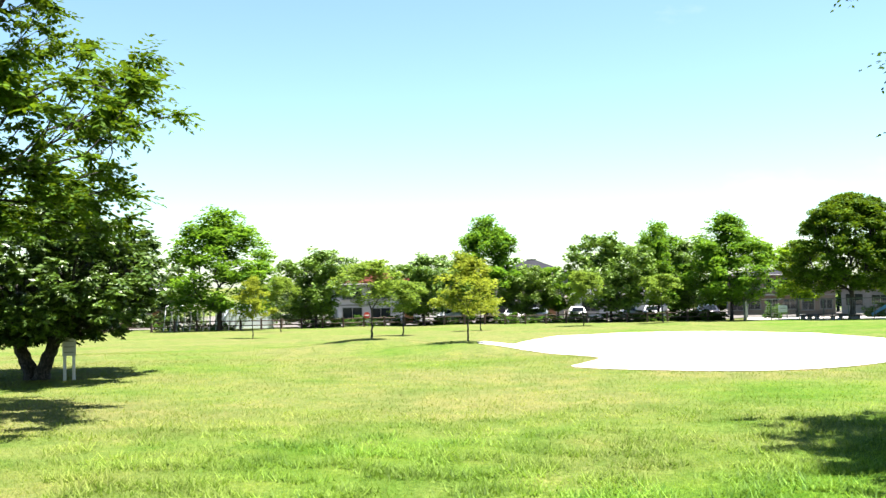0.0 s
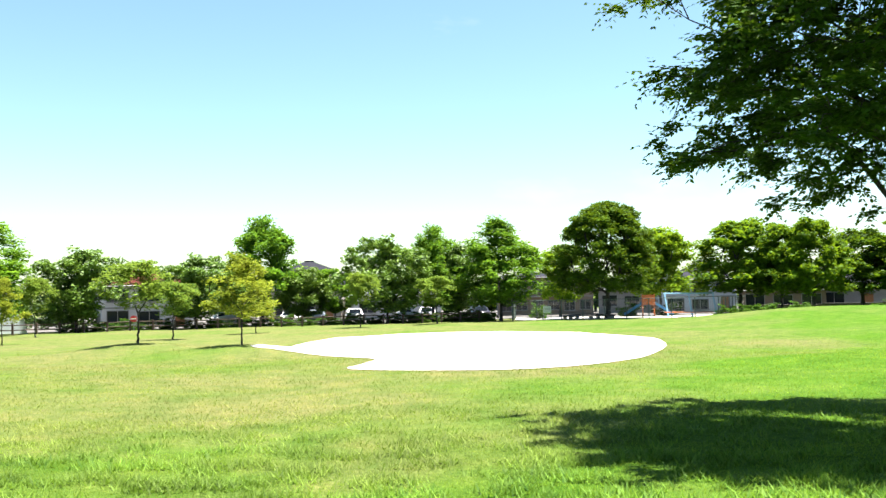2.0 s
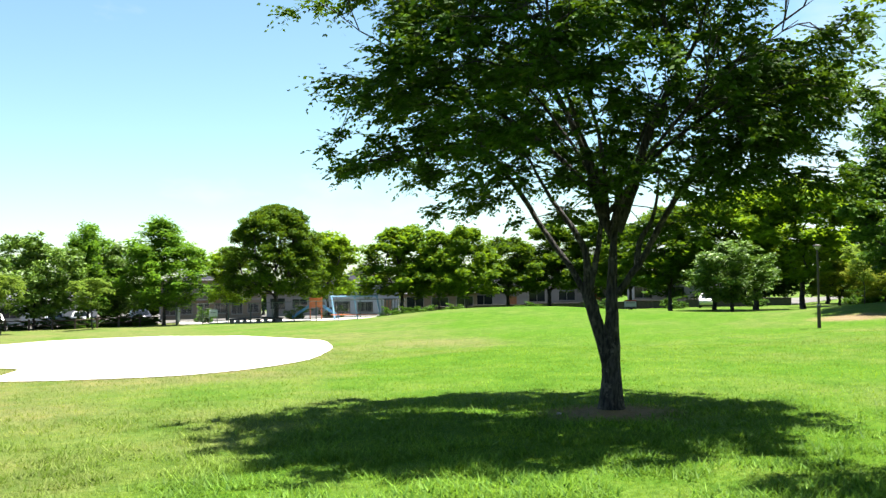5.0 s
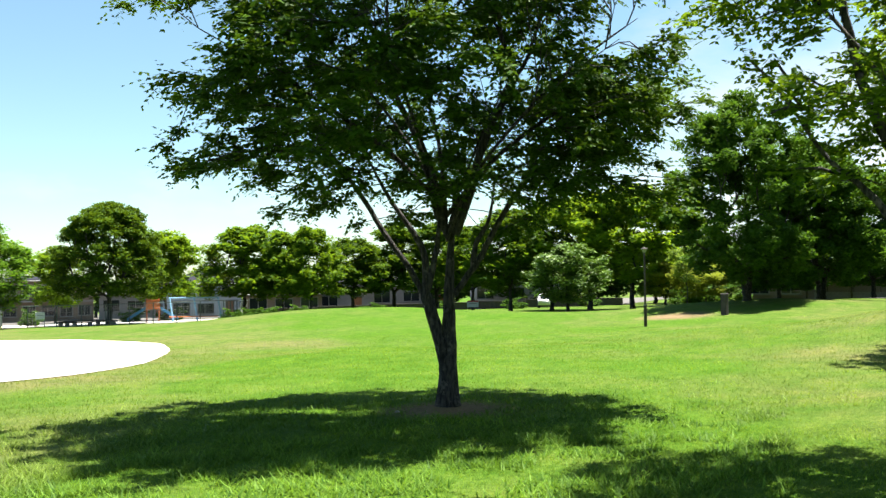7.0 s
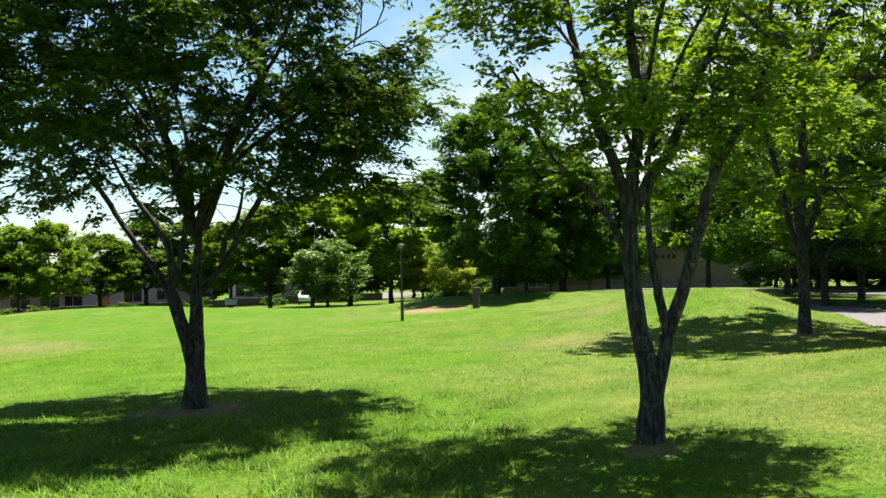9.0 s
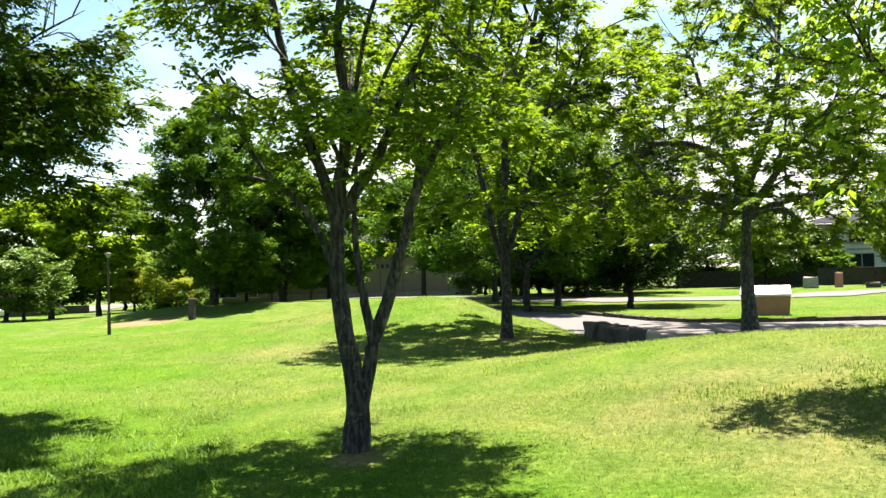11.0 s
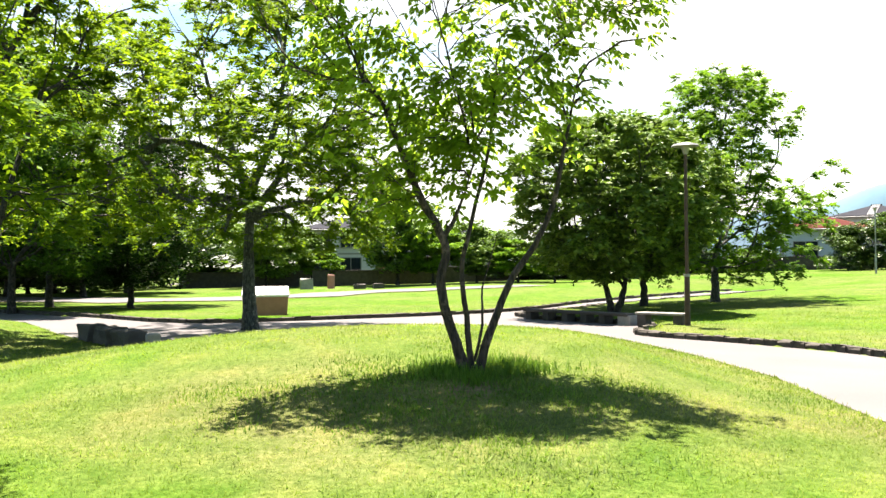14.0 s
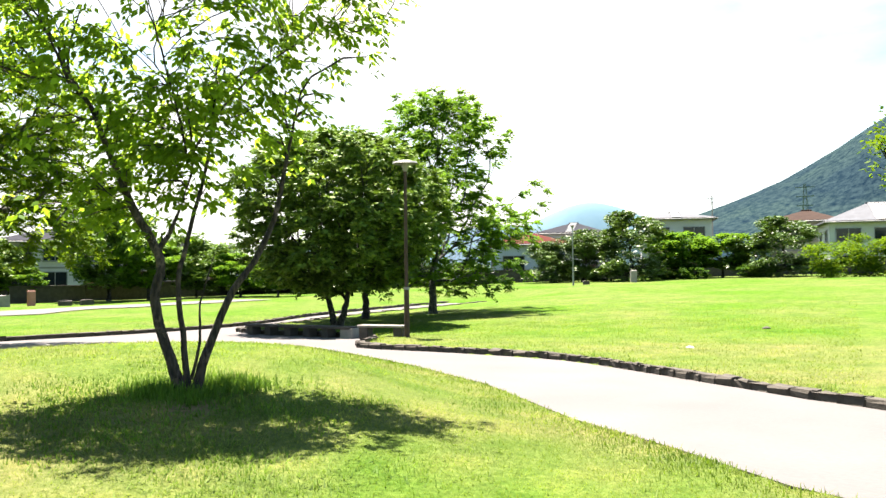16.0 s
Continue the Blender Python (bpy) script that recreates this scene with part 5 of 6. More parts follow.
long_wall("wall_east", "dark stone garden wall at the edge of the far lawn", [spot(b, d) for b, d in ((92, 78), (100, 74), (108, 76), (116, 82), (122, 88), (128, 90), (136, 92), (144, 95), (156, 92))], 1.2, 0.35, STONE_DARK, True)
long_wall("wall_north_east", "grey block wall behind the trees", [spot(b, d) for b, d in ((33.5, 104), (40, 108), (47, 108), (56, 104))], 0.8, 0.2, STONE_DARK, True)

# ---- hills ----
def hill(name, label, peaks, near, deep, mat, base=-20, n=240, steep=1.7):
    """A wooded ridge seen over the houses; peaks: bearing, height angle's tangent, half width in degrees."""
    lo = min(b - 3 * w for b, _, w in peaks)
    hi = max(b + 3 * w for b, _, w in peaks)
    rows = 64
    verts, faces = [], []
    for i in range(n + 1):
        b = lo + (hi - lo) * i / n
        for j in range(rows + 1):
            f = j / rows
            dist = near + deep * f
            crest = max(t * math.exp(-abs((b - pb) / w) ** steep) for pb, t, w in peaks)
            prof = math.sin(min(1, f / 0.55) * math.pi / 2) ** 1.25 if f < 0.55 else math.cos((f - 0.55) / 0.45 * math.pi / 2) ** 0.8
            x, y = spot(b, dist)
            rough = noise.fractal(Vector((x, y, 0)) / (near * 0.16), 1.0, 2.0, 6) * 0.03
            verts.append((x, y, base + (near + deep * 0.55) * crest * prof * (1 + rough)))
    for i in range(n):
        for j in range(rows):
            a = i * (rows + 1) + j
            faces.append((a, a + rows + 1, a + rows + 2, a + 1))
    ob = mesh_object(name, verts, faces, mat, smooth=True)
    return tagged(ob, label, "hill", kind="structure")


# Aerial haze put into the base colours: bluish hill, pale blue ridges.
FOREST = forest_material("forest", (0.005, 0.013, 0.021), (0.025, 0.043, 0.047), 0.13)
FOREST_FAR_HAZED = forest_material("forest_far_hazed", (0.052, 0.084, 0.12), (0.066, 0.1, 0.135), 0.004)
FOREST_FARTHEST_HAZED = forest_material("forest_farthest_hazed", (0.08, 0.14, 0.19), (0.095, 0.155, 0.205), 0.003)
hill("backdrop_hill", "steep wooded green hill behind the houses", ((160, 0.3, 13.8),), 900, 900, FOREST, steep=1.0)
hill("backdrop_ridge", "distant wooded ridge, coloured blue for haze", ((129.5, 0.068, 11.0), (120, 0.06, 8.0)), 2600, 700, FOREST_FAR_HAZED, -30)
hill("backdrop_far_ridge", "distant mountain, coloured pale blue for haze", ((135.0, 0.088, 8.0), (144, 0.07, 6)), 3700, 600, FOREST_FARTHEST_HAZED, -30)

# ---- park furniture ----
def lamp_post(label, bearing, distance, tall, mat, head="disc"):
    ob = thing("lamp_post", stand(bearing, distance), label, "lamp post", "park lamps")
    part("base", rod((0, 0, -0.15), (0, 0, tall * 0.28), 0.07, 0.065, 10), mat, ob)
    part("pole", rod((0, 0, tall * 0.28), (0, 0, tall * 0.95), 0.045, 0.04, 10), mat, ob)
    part("collar", rod((0, 0, tall * 0.27), (0, 0, tall * 0.285), 0.08, 0.08, 10), METAL_GREY, ob)
    lantern = part("lantern", rod((0, 0, tall * 0.945), (0, 0, tall * 0.99), 0.05, 0.12, 12), METAL_GREY, ob)
    bm = bmesh.new()
    wide = 0.34 if mat is METAL_RUST else 0.17
    add_rod(bm, (0, 0, tall * 0.99), (0, 0, tall), wide, wide * 0.9, 14)
    add_rod(bm, (0, 0, tall), (0, 0, tall * 1.012), wide * 0.9, 0.05, 14)
    part("shade", bm, METAL_GREY if mat is METAL_RUST else METAL_DARK, lantern)
    return ob


lamp_post("tall rusty brown lamp post with a flat shade on the lawn", 123.4, 23.3, 4.45, METAL_RUST)
lamp_post("slim dark lamp post on the far lawn", 133.8, 70, 4.6, METAL_GREY)
lamp_post("slim black lamp post in a dip of the lawn", 57.4, 39.0, 3.3, METAL_DARK)

bollard = thing("bollard", stand(62.1, 44.5), "dark square stone bollard at the lawn's crest", "bollard")
part("shaft", box((0, 0, 0.4), (0.27, 0.27, 1.1), bevel=0.03), STONE_DARK, bollard)
part("cap", box((0, 0, 0.97), (0.3, 0.3, 0.08), bevel=0.02), STONE_DARK, bollard)

board = thing("notice_board", stand(-22.6, 23.2, 20), "small white notice board on two white legs", "sign")
part("panel", box((0, 0, 0.8), (0.3, 0.04, 0.44), bevel=0.008), WALL_WHITE, board, "pale grey notice panel")
for s in (-0.1, 0.1):
    part("leg", box((s, 0.03, 0.48), (0.07, 0.06, 1.16), bevel=0.01), PAINT_WHITE, board)
for k in range(3):
    part("text_bar", box((0, -0.024, 0.92 - k * 0.13), (0.22, 0.006, 0.03)), METAL_GREY, board.children[0])


def monument():
    ob = thing("monument", stand(97.4, 29.9, -97), "low pink granite monument block with a white sloping top", "monument")
    bm = bmesh.new()
    for q in add_box(bm, (0, 0, 0.24), (1.34, 0.8, 0.7), bevel=0.02):
        if q.co.z > 0.4:
            q.co.x *= 1.07
            q.co.y *= 1.1
    part("block", bm, GRANITE, ob)
    bm = box((0, 0, 0.75), (1.48, 0.94, 0.32), bevel=0.02)
    for q in bm.verts:
        if q.co.z > 0.75 and q.co.y < 0:
            q.co.z -= 0.24
    part("top", bm, WHITE_STONE, ob, "white polished sloping slab")
    return ob


monument()

# stone seats along the plaza
def stone_block(label, x, y, size, turn, mat, group):
    ob = new("boulder", None)
    ob.matrix_world = pose(x, y, 0, 0, 0, turn)
    tagged(ob, label, "stone seat", group)
    rng = random.Random(int(x * 100 + y * 10))
    bm = box((0, 0, size[2] / 2 - 0.05), (size[0], size[1], size[2] + 0.1), bevel=0.05)
    bmesh.ops.subdivide_edges(bm, edges=bm.edges[:], cuts=1, use_grid_fill=True)
    for v in bm.verts:
        v.co += noise.noise_vector(v.co * 3.5 + Vector((x, y, 0))) * (0.07 if size[0] > 0.5 else 0.01)
    part("block", bm, mat, ob)


for k in range(3):
    stone_block("rough dark stone seat block at the plaza's edge", 22.3 - k * 1.16, 0.92 - k * 0.42, (0.95, 0.5, 0.36), 18, STONE_DARK, "stone seats")
stone_block("pale square stone post at the plaza's edge", 18.85, -0.36, (0.27, 0.27, 0.36), 10, STONE_PALE, "")


def slab_bench(label, bearing, distance, turn, length, mat):
    x, y = spot(bearing, distance)
    ob = thing("bench", pose(x, y, max(0.0, ground_at(x, y)), 0, 0, turn), label, "bench", "stone benches")
    part("seat", box((0, 0, 0.26), (length, 0.36, 0.06), bevel=0.015), mat, ob)
    n = max(2, round(length / 0.9))
    for k in range(n):
        part("leg", box((-length / 2 + 0.16 + (length - 0.32) * k / (n - 1), 0, 0.08), (0.26, 0.3, 0.3), bevel=0.02), STONE_DARK, ob)


slab_bench("pale concrete slab bench on the grass beside the lamp post", 121.9, 23.9, 28, 1.35, STONE_PALE)


def seat_wall():
    """A low run of slabs on stone blocks along the tree bed."""
    ob = thing("seat_wall", pose(25.5, -11.2, 0, 0, 0, 198.4), "low dark stone seat wall round the shaded tree bed", "bench")
    for k in range(3):
        part("slab", box((0.7 + k * 1.38, 0, 0.28), (1.36, 0.4, 0.08), bevel=0.015), STONE_DARK, ob)
    for k, x in enumerate((0.2, 0.95, 1.75, 2.5, 3.2, 4.0)):
        part("block", box((x, 0, 0.1), (0.24 if k < 5 else 0.45, 0.34, 0.3 if k < 5 else 0.34), bevel=0.02), STONE_PALE if k == 5 else STONE_DARK, ob)


seat_wall()

# stones and low benches on the far lawn
for b, d, w, h, t, mat, label in ((99.7, 64, 0.9, 0.75, 0.5, STONE_PALE, "pale boulder monument on the far lawn"), (101.2, 66, 0.5, 1.0, 0.4, GRANITE, "upright pink stone marker on the far lawn"),
                                  (103.0, 64, 0.8, 0.35, 0.5, STONE_DARK, "low dark stone seat on the far lawn"), (104.2, 64, 0.8, 0.35, 0.5, STONE_DARK, "low dark stone seat on the far lawn"),
                                  (137.5, 76, 0.5, 1.0, 0.4, STONE_PALE, "upright grey stone marker on the lawn"), (134.6, 72, 0.5, 0.3, 0.35, STONE_DARK, "small dark junction box on the lawn")):
    ob = thing("stone_marker", stand(b, d, -b + 8), label, "stone")
    bm = box((0, 0, h / 2 - 0.05), (w, t, h + 0.1), bevel=0.06)
    rng = random.Random(int(b * 10))
    for v in bm.verts:
        if v.co.z > 0.2:
            v.co += Vector((rng.uniform(-1, 1), rng.uniform(-1, 1), rng.uniform(-1, 1))) * 0.04
    part("block", bm, mat, ob)

# ---- wooden rail fence along the north edge ----
def rail_fence(pts, gap=1.9, tall=0.95):
    ob = thing("rail_fence", pose(0, 0, 0), "dark wooden post and rail fence along the park's edge", "fence")
    for (ax, ay), (bx, by) in zip(pts, pts[1:]):
        L = math.hypot(bx - ax, by - ay)
        n = max(1, round(L / gap))
        prev = None
        for k in range(n + 1):
            x, y = ax + (bx - ax) * k / n, ay + (by - ay) * k / n
            z = ground_at(x, y)
            if k < n:
                part("post", box((x, y, z + tall / 2 - 0.1), (0.16, 0.16, tall + 0.2), bevel=0.02), WOOD_DARK, ob)
            if prev:
                for lvl in (0.4, 0.8):
                    part("rail", rod((prev[0], prev[1], prev[2] + lvl), (x, y, z + lvl), 0.045, sides=6), WOOD_DARK, ob)
            prev = (x, y, z)


rail_fence([spot(b, d) for b, d in ((-27, 84), (-18, 80), (-9, 84), (0, 86), (9, 86), (17.5, 88))])

# ---- road sign behind the fence ----
road_sign = thing("road_sign", stand(-4.9, 84.5, 5), "round red road sign with a white bar on a post", "sign")
part("post", rod((0, 0.04, -0.1), (0, 0.04, 1.35), 0.035), METAL_GREY, road_sign)
disc = part("disc", rod((0, 0.0, 1.05), (0, -0.03, 1.05), 0.3, sides=20), PAINT_RED, road_sign, "red enamel disc")
part("bar", box((0, -0.04, 1.05), (0.42, 0.02, 0.1), bevel=0.004), PAINT_WHITE, disc, "white bar")

# ---- playground ----
def net_fence(pts, tall=1.85, gap=2.0):
    ob = thing("net_fence", pose(0, 0, 0), "tall grey wire net fence round the playground", "fence")
    for (ax, ay), (bx, by) in zip(pts, pts[1:]):
        n = max(1, round(math.hypot(bx - ax, by - ay) / gap))
        for k in range(n):
            f, g = k / n, (k + 1) / n
            x, y, x2, y2 = ax + (bx - ax) * f, ay + (by - ay) * f, ax + (bx - ax) * g, ay + (by - ay) * g
            z, z2 = ground_at(x, y), ground_at(x2, y2)
            part("post", rod((x, y, z - 0.1), (x, y, z + tall), 0.045, sides=6), METAL_GREEN, ob)
            part("rail", rod((x, y, z + tall), (x2, y2, z2 + tall), 0.03, sides=6), METAL_GREEN, ob)
            bm = bmesh.new()
            for w in range(1, 12):
                u = w / 12
                add_rod(bm, (x + (x2 - x) * u, y + (y2 - y) * u, z), (x + (x2 - x) * u, y + (y2 - y) * u, z + tall), 0.006, sides=3)
            for w in range(1, 9):
                u = w / 9 * tall
                add_rod(bm, (x, y, z + u), (x2, y2, z2 + u), 0.006, sides=3)
            part("net", bm, METAL_GREY, ob)


net_fence([spot(b, d) for b, d in ((18.6, 104), (18.4, 86), (21.5, 85), (25.5, 84.5), (31.0, 84), (32.5, 100))])
draped("playground_floor", tuple(spot(b, d) for b, d in ((18.6, 103), (18.6, 87), (25.5, 85.5), (30.8, 85), (32.0, 99), (25, 102))), 0.04, SAND, "pale sandy playground floor", "ground", 3.0)

sx, sy = spot(26.85, 90)
slide = thing("playground_slide", pose(sx, sy, ground_at(sx, sy), 0, 0, -27), "orange climbing tower with two blue slides", "slide")
for px in (-0.55, 0.55):
    for py in (-0.5, 0.5):
        part("post", rod((px, py, -0.1), (px, py, 2.25), 0.06), PAINT_ORANGE, slide)
part("deck", box((0, 0, 1.3), (1.3, 1.2, 0.1), bevel=0.01), PAINT_ORANGE, slide)
for s in (-1, 1):
    part("guard", box((0, s * 0.56, 1.75), (1.25, 0.05, 0.8), bevel=0.01), PAINT_ORANGE, slide)
    bm = bmesh.new()
    a, b = Vector((s * 0.6, 0, 1.32)), Vector((s * 2.3, 0, 0.2))
    mid, ang = (a + b) / 2, math.atan2(b.z - a.z, b.x - a.x)
    rot = Matrix.Rotation(-ang, 4, "Y")
    add_box(bm, mid, ((b - a).length, 0.55, 0.05), rot)
    for e in (-0.3, 0.3):
        add_box(bm, mid + Vector((0, e, 0.1)), ((b - a).length, 0.05, 0.24), rot)
    part("chute", bm, PAINT_BLUE, slide, "blue metal chute")
wx, wy = spot(29.25, 88)
swing = thing("swing_set", pose(wx, wy, ground_at(wx, wy), 0, 0, -30), "pale blue swing frame with hanging seats", "swing")
part("beam", rod((-2.3, 0, 2.25), (2.3, 0, 2.25), 0.06), PAINT_PALE_BLUE, swing)
for px in (-2.2, 0.0, 2.2):
    for py in (-0.9, 0.9):
        part("leg", rod((px, 0, 2.25), (px + 0.35, py, -0.1), 0.085), PAINT_PALE_BLUE, swing)
for px in (-1.5, -0.75, 0.75, 1.5):
    st = part("seat", box((px, 0, 0.45), (0.45, 0.18, 0.04), bevel=0.01), WOOD_DARK, swing)
    for e in (-0.2, 0.2):
        part("chain", rod((px + e, 0, 0.45), (px + e, 0, 2.22), 0.012, sides=5), METAL_GREY, st)
part("barrier", rod((-2.2, -1.8, 0.55), (2.2, -1.8, 0.55), 0.05), PAINT_ORANGE, swing)
rx, ry = spot(23.2, 87.2)
ring = thing("ring_bench", pose(rx, ry, ground_at(rx, ry)), "low dark ring bench round the big tree", "bench")
for k in range(28):
    a = 2 * math.pi * k / 28
    part("plank", box((2.4 * math.cos(a), 1.7 * math.sin(a), 0.4), (0.56, 0.4, 0.1), Matrix.Rotation(a + math.pi / 2, 4, "Z")), WOOD_DARK, ring)
for k in range(7):
    a = 2 * math.pi * k / 7
    part("leg", box((2.4 * math.cos(a), 1.7 * math.sin(a), 0.15), (0.3, 0.3, 0.42)), STONE_PALE, ring)
for b, d, w, h in ((20.6, 85.6, 0.75, 1.3), (46.6, 86, 1.1, 1.1)):
    ob = thing("notice_board", stand(b, d, -b), "pale notice board on two thin posts", "sign")
    pb = part("panel", box((0, 0, h - 0.3), (w, 0.05, 0.62), bevel=0.01), PAINT_WHITE, ob)
    if b > 30:
        part("heading", box((0, -0.03, h - 0.05), (w, 0.02, 0.13)), PAINT_RED, pb, "red heading strip")
    for s in (-1, 1):
        part("leg", rod((s * w * 0.45, 0.04, -0.1), (s * w * 0.45, 0.04, h), 0.03), METAL_GREY, ob)
    part("text_bar", box((0, -0.03, h - 0.25), (w * 0.7, 0.01, 0.08)), METAL_GREY, pb)

# ---- greenhouse and trellis of the field to the north west ----
gx, gy = spot(-12.6, 93)
gh = thing("greenhouse", pose(gx, gy, ground_at(gx, gy), 0, 0, 18), "pale tunnel greenhouse of plastic film on hoops", "greenhouse")
bm = bmesh.new()
prev = None
for k in range(13):
    a = math.pi * k / 12
    row = [bm.verts.new((2.4 * math.cos(a), y, 2.3 * math.sin(a) ** 0.8 + 0.1)) for y in (-5, 5)]
    if prev:
        bm.faces.new((prev[0], prev[1], row[1], row[0]))
    prev = row
for y in (-5, 5):
    bm.faces.new([v for v in bm.verts if abs(v.co.y - y) < 0.01])
bmesh.ops.recalc_face_normals(bm, faces=bm.faces[:])
part("film", bm, FILM, gh)
for y in np.linspace(-5, 5, 6):
    bm = bmesh.new()
    for k in range(12):
        a, b = math.pi * k / 12, math.pi * (k + 1) / 12
        add_rod(bm, (2.42 * math.cos(a), y, 2.33 * math.sin(a) ** 0.8 + 0.1), (2.42 * math.cos(b), y, 2.33 * math.sin(b) ** 0.8 + 0.1), 0.025, sides=5)
    part("hoop", bm, METAL_GREY, gh)
tx, ty = spot(-14.7, 86.5)
trellis = thing("trellis", pose(tx, ty, ground_at(tx, ty), 0, 0, 12), "white pipe trellis frames in a vegetable field", "trellis")
for k in range(13):
    px = -3.8 + k * 0.57
    bm = bmesh.new()
    add_rod(bm, (px, -2, -0.1), (px + 0.2, -1.2, 2.3), 0.045, sides=6)
    add_rod(bm, (px + 0.2, -1.2, 2.3), (px + 0.4, 1.2, 2.3), 0.045, sides=6)
    add_rod(bm, (px + 0.4, 1.2, 2.3), (px + 0.6, 2, -0.1), 0.045, sides=6)
    part("hoop", bm, PAINT_WHITE, trellis)
part("bar", rod((-3.6, -1.2, 2.3), (3.4, -1.2, 2.3), 0.035, sides=6), PAINT_WHITE, trellis)
low_shrubs([(-17.5 + k * 0.8, 86.5, 0.6, 1.6) for k in range(6)], "leafy vegetable row under a trellis", "vegetable rows")


# ---- cars ----
def car(label, bearing, distance, turn, paint):
    """A parked car with cabin, windows, wheels and lamps."""
    ob = thing("car", stand(bearing, distance, turn), label, "car", "parked cars")
    bm = bmesh.new()
    prof = ((-2.0, 0.35), (-2.05, 0.7), (-1.9, 0.98), (-1.35, 1.02), (-0.75, 1.48), (0.95, 1.52), (1.75, 1.05), (2.02, 0.95), (2.05, 0.4))
    left = [bm.verts.new((x, -0.83 if z < 1.1 else -0.68, z)) for x, z in prof]
    right = [bm.verts.new((x, 0.83 if z < 1.1 else 0.68, z)) for x, z in prof]
    for k in range(len(prof)):
        j = (k + 1) % len(prof)
        bm.faces.new((left[k], left[j], right[j], right[k]))
    bm.faces.new(left[::-1])
    bm.faces.new(right)
    bmesh.ops.recalc_face_normals(bm, faces=bm.faces[:])
    bmesh.ops.bevel(bm, geom=bm.edges[:], offset=0.05, segments=2, affect="EDGES")
    part("body", bm, paint, ob, smooth=True)
    for s in (-1, 1):
        bm = bmesh.new()
        vs = [bm.verts.new((x, s * y, z)) for x, y, z in ((-1.12, 0.81, 1.1), (1.45, 0.81, 1.1), (0.9, 0.715, 1.42), (-0.72, 0.715, 1.42))]
        bm.faces.new(vs if s < 0 else vs[::-1])
        bmesh.ops.solidify(bm, geom=bm.faces[:], thickness=0.03)
        part("side_window", bm, GLASS, ob)
        for x in (-1.25, 1.25):
            tyre = part("wheel", rod((x, s * 0.66, 0.31), (x, s * 0.86, 0.31), 0.31, sides=16), RUBBER, ob)
            part("rim", rod((x, s * 0.84, 0.31), (x, s * 0.875, 0.31), 0.19, sides=12), METAL_GREY, tyre)
        part("headlight", box((-2.0, s * 0.6, 0.75), (0.12, 0.3, 0.16), bevel=0.02), PAINT_WHITE, ob)
        part("tail_light", box((2.02, s * 0.66, 0.8), (0.1, 0.2, 0.22), bevel=0.02), PAINT_RED, ob)
    for a, b in (((-1.42, 1.06), (-0.8, 1.47)), ((1.68, 1.12), (1.0, 1.5))):
        bm = bmesh.new()
        o = -0.035 if a[0] < 0 else 0.035
        bm.faces.new([bm.verts.new(v) for v in ((a[0] + o, -0.62, a[1] + 0.03), (a[0] + o, 0.62, a[1] + 0.03), (b[0] + o, 0.55, b[1]), (b[0] + o, -0.55, b[1]))])
        bmesh.ops.solidify(bm, geom=bm.faces[:], thickness=0.03)
        part("windscreen", bm, GLASS, ob)


CAR_WHITE = plain("car_white", (0.63, 0.63, 0.622), 0.25, vary=0.03, bump=0)
CAR_SILVER = plain("car_silver", (0.378, 0.386, 0.395), 0.3, 0.6, vary=0.03, bump=0)
CAR_DARK = plain("car_dark", (0.0252, 0.0252, 0.0336), 0.25, vary=0.05, bump=0)
CAR_RED = plain("car_red", (0.353, 0.0336, 0.0252), 0.3, vary=0.05, bump=0)
for b, d, t, p, n in ((-24.6, 66, 10, CAR_RED, "red"), (0.6, 93, 5, CAR_WHITE, "white"), (4.5, 97, 70, CAR_WHITE, "white"), (6.0, 96, 80, CAR_SILVER, "silver"), (8.4, 96, 85, CAR_WHITE, "white"), (11.6, 95, 80, CAR_WHITE, "white"), (13.0, 97, 75, CAR_WHITE, "white"), (16.3, 97, 85, CAR_DARK, "dark"), (51.2, 101, 40, CAR_WHITE, "white")):
    car(n + " car parked behind the boundary fence", b, d, t, p)

# ---- utility poles ----
def utility_pole(label, bearing, distance, tall, arms=2):
    ob = thing("utility_pole", stand(bearing, distance, 25), label, "utility pole", "utility poles")
    part("pole", rod((0, 0, -0.5), (0, 0, tall), 0.17, 0.11, 10), STONE_PALE, ob)
    for k in range(arms):
        arm = part("crossarm", box((0, 0, tall - 0.5 - k * 0.9), (1.9, 0.1, 0.1)), METAL_GREY, ob)
        for s in (-0.8, -0.3, 0.3, 0.8):
            part("insulator", rod((s, 0, tall - 0.45 - k * 0.9), (s, 0, tall - 0.2 - k * 0.9), 0.05, 0.03), PAINT_WHITE, arm)


utility_pole("grey concrete utility pole behind the trees", -10.5, 130, 6.3)
utility_pole("grey concrete utility pole beyond the houses", 8.2, 150, 8.0)
utility_pole("grey concrete utility pole behind the houses", 142.3, 190, 15.0)


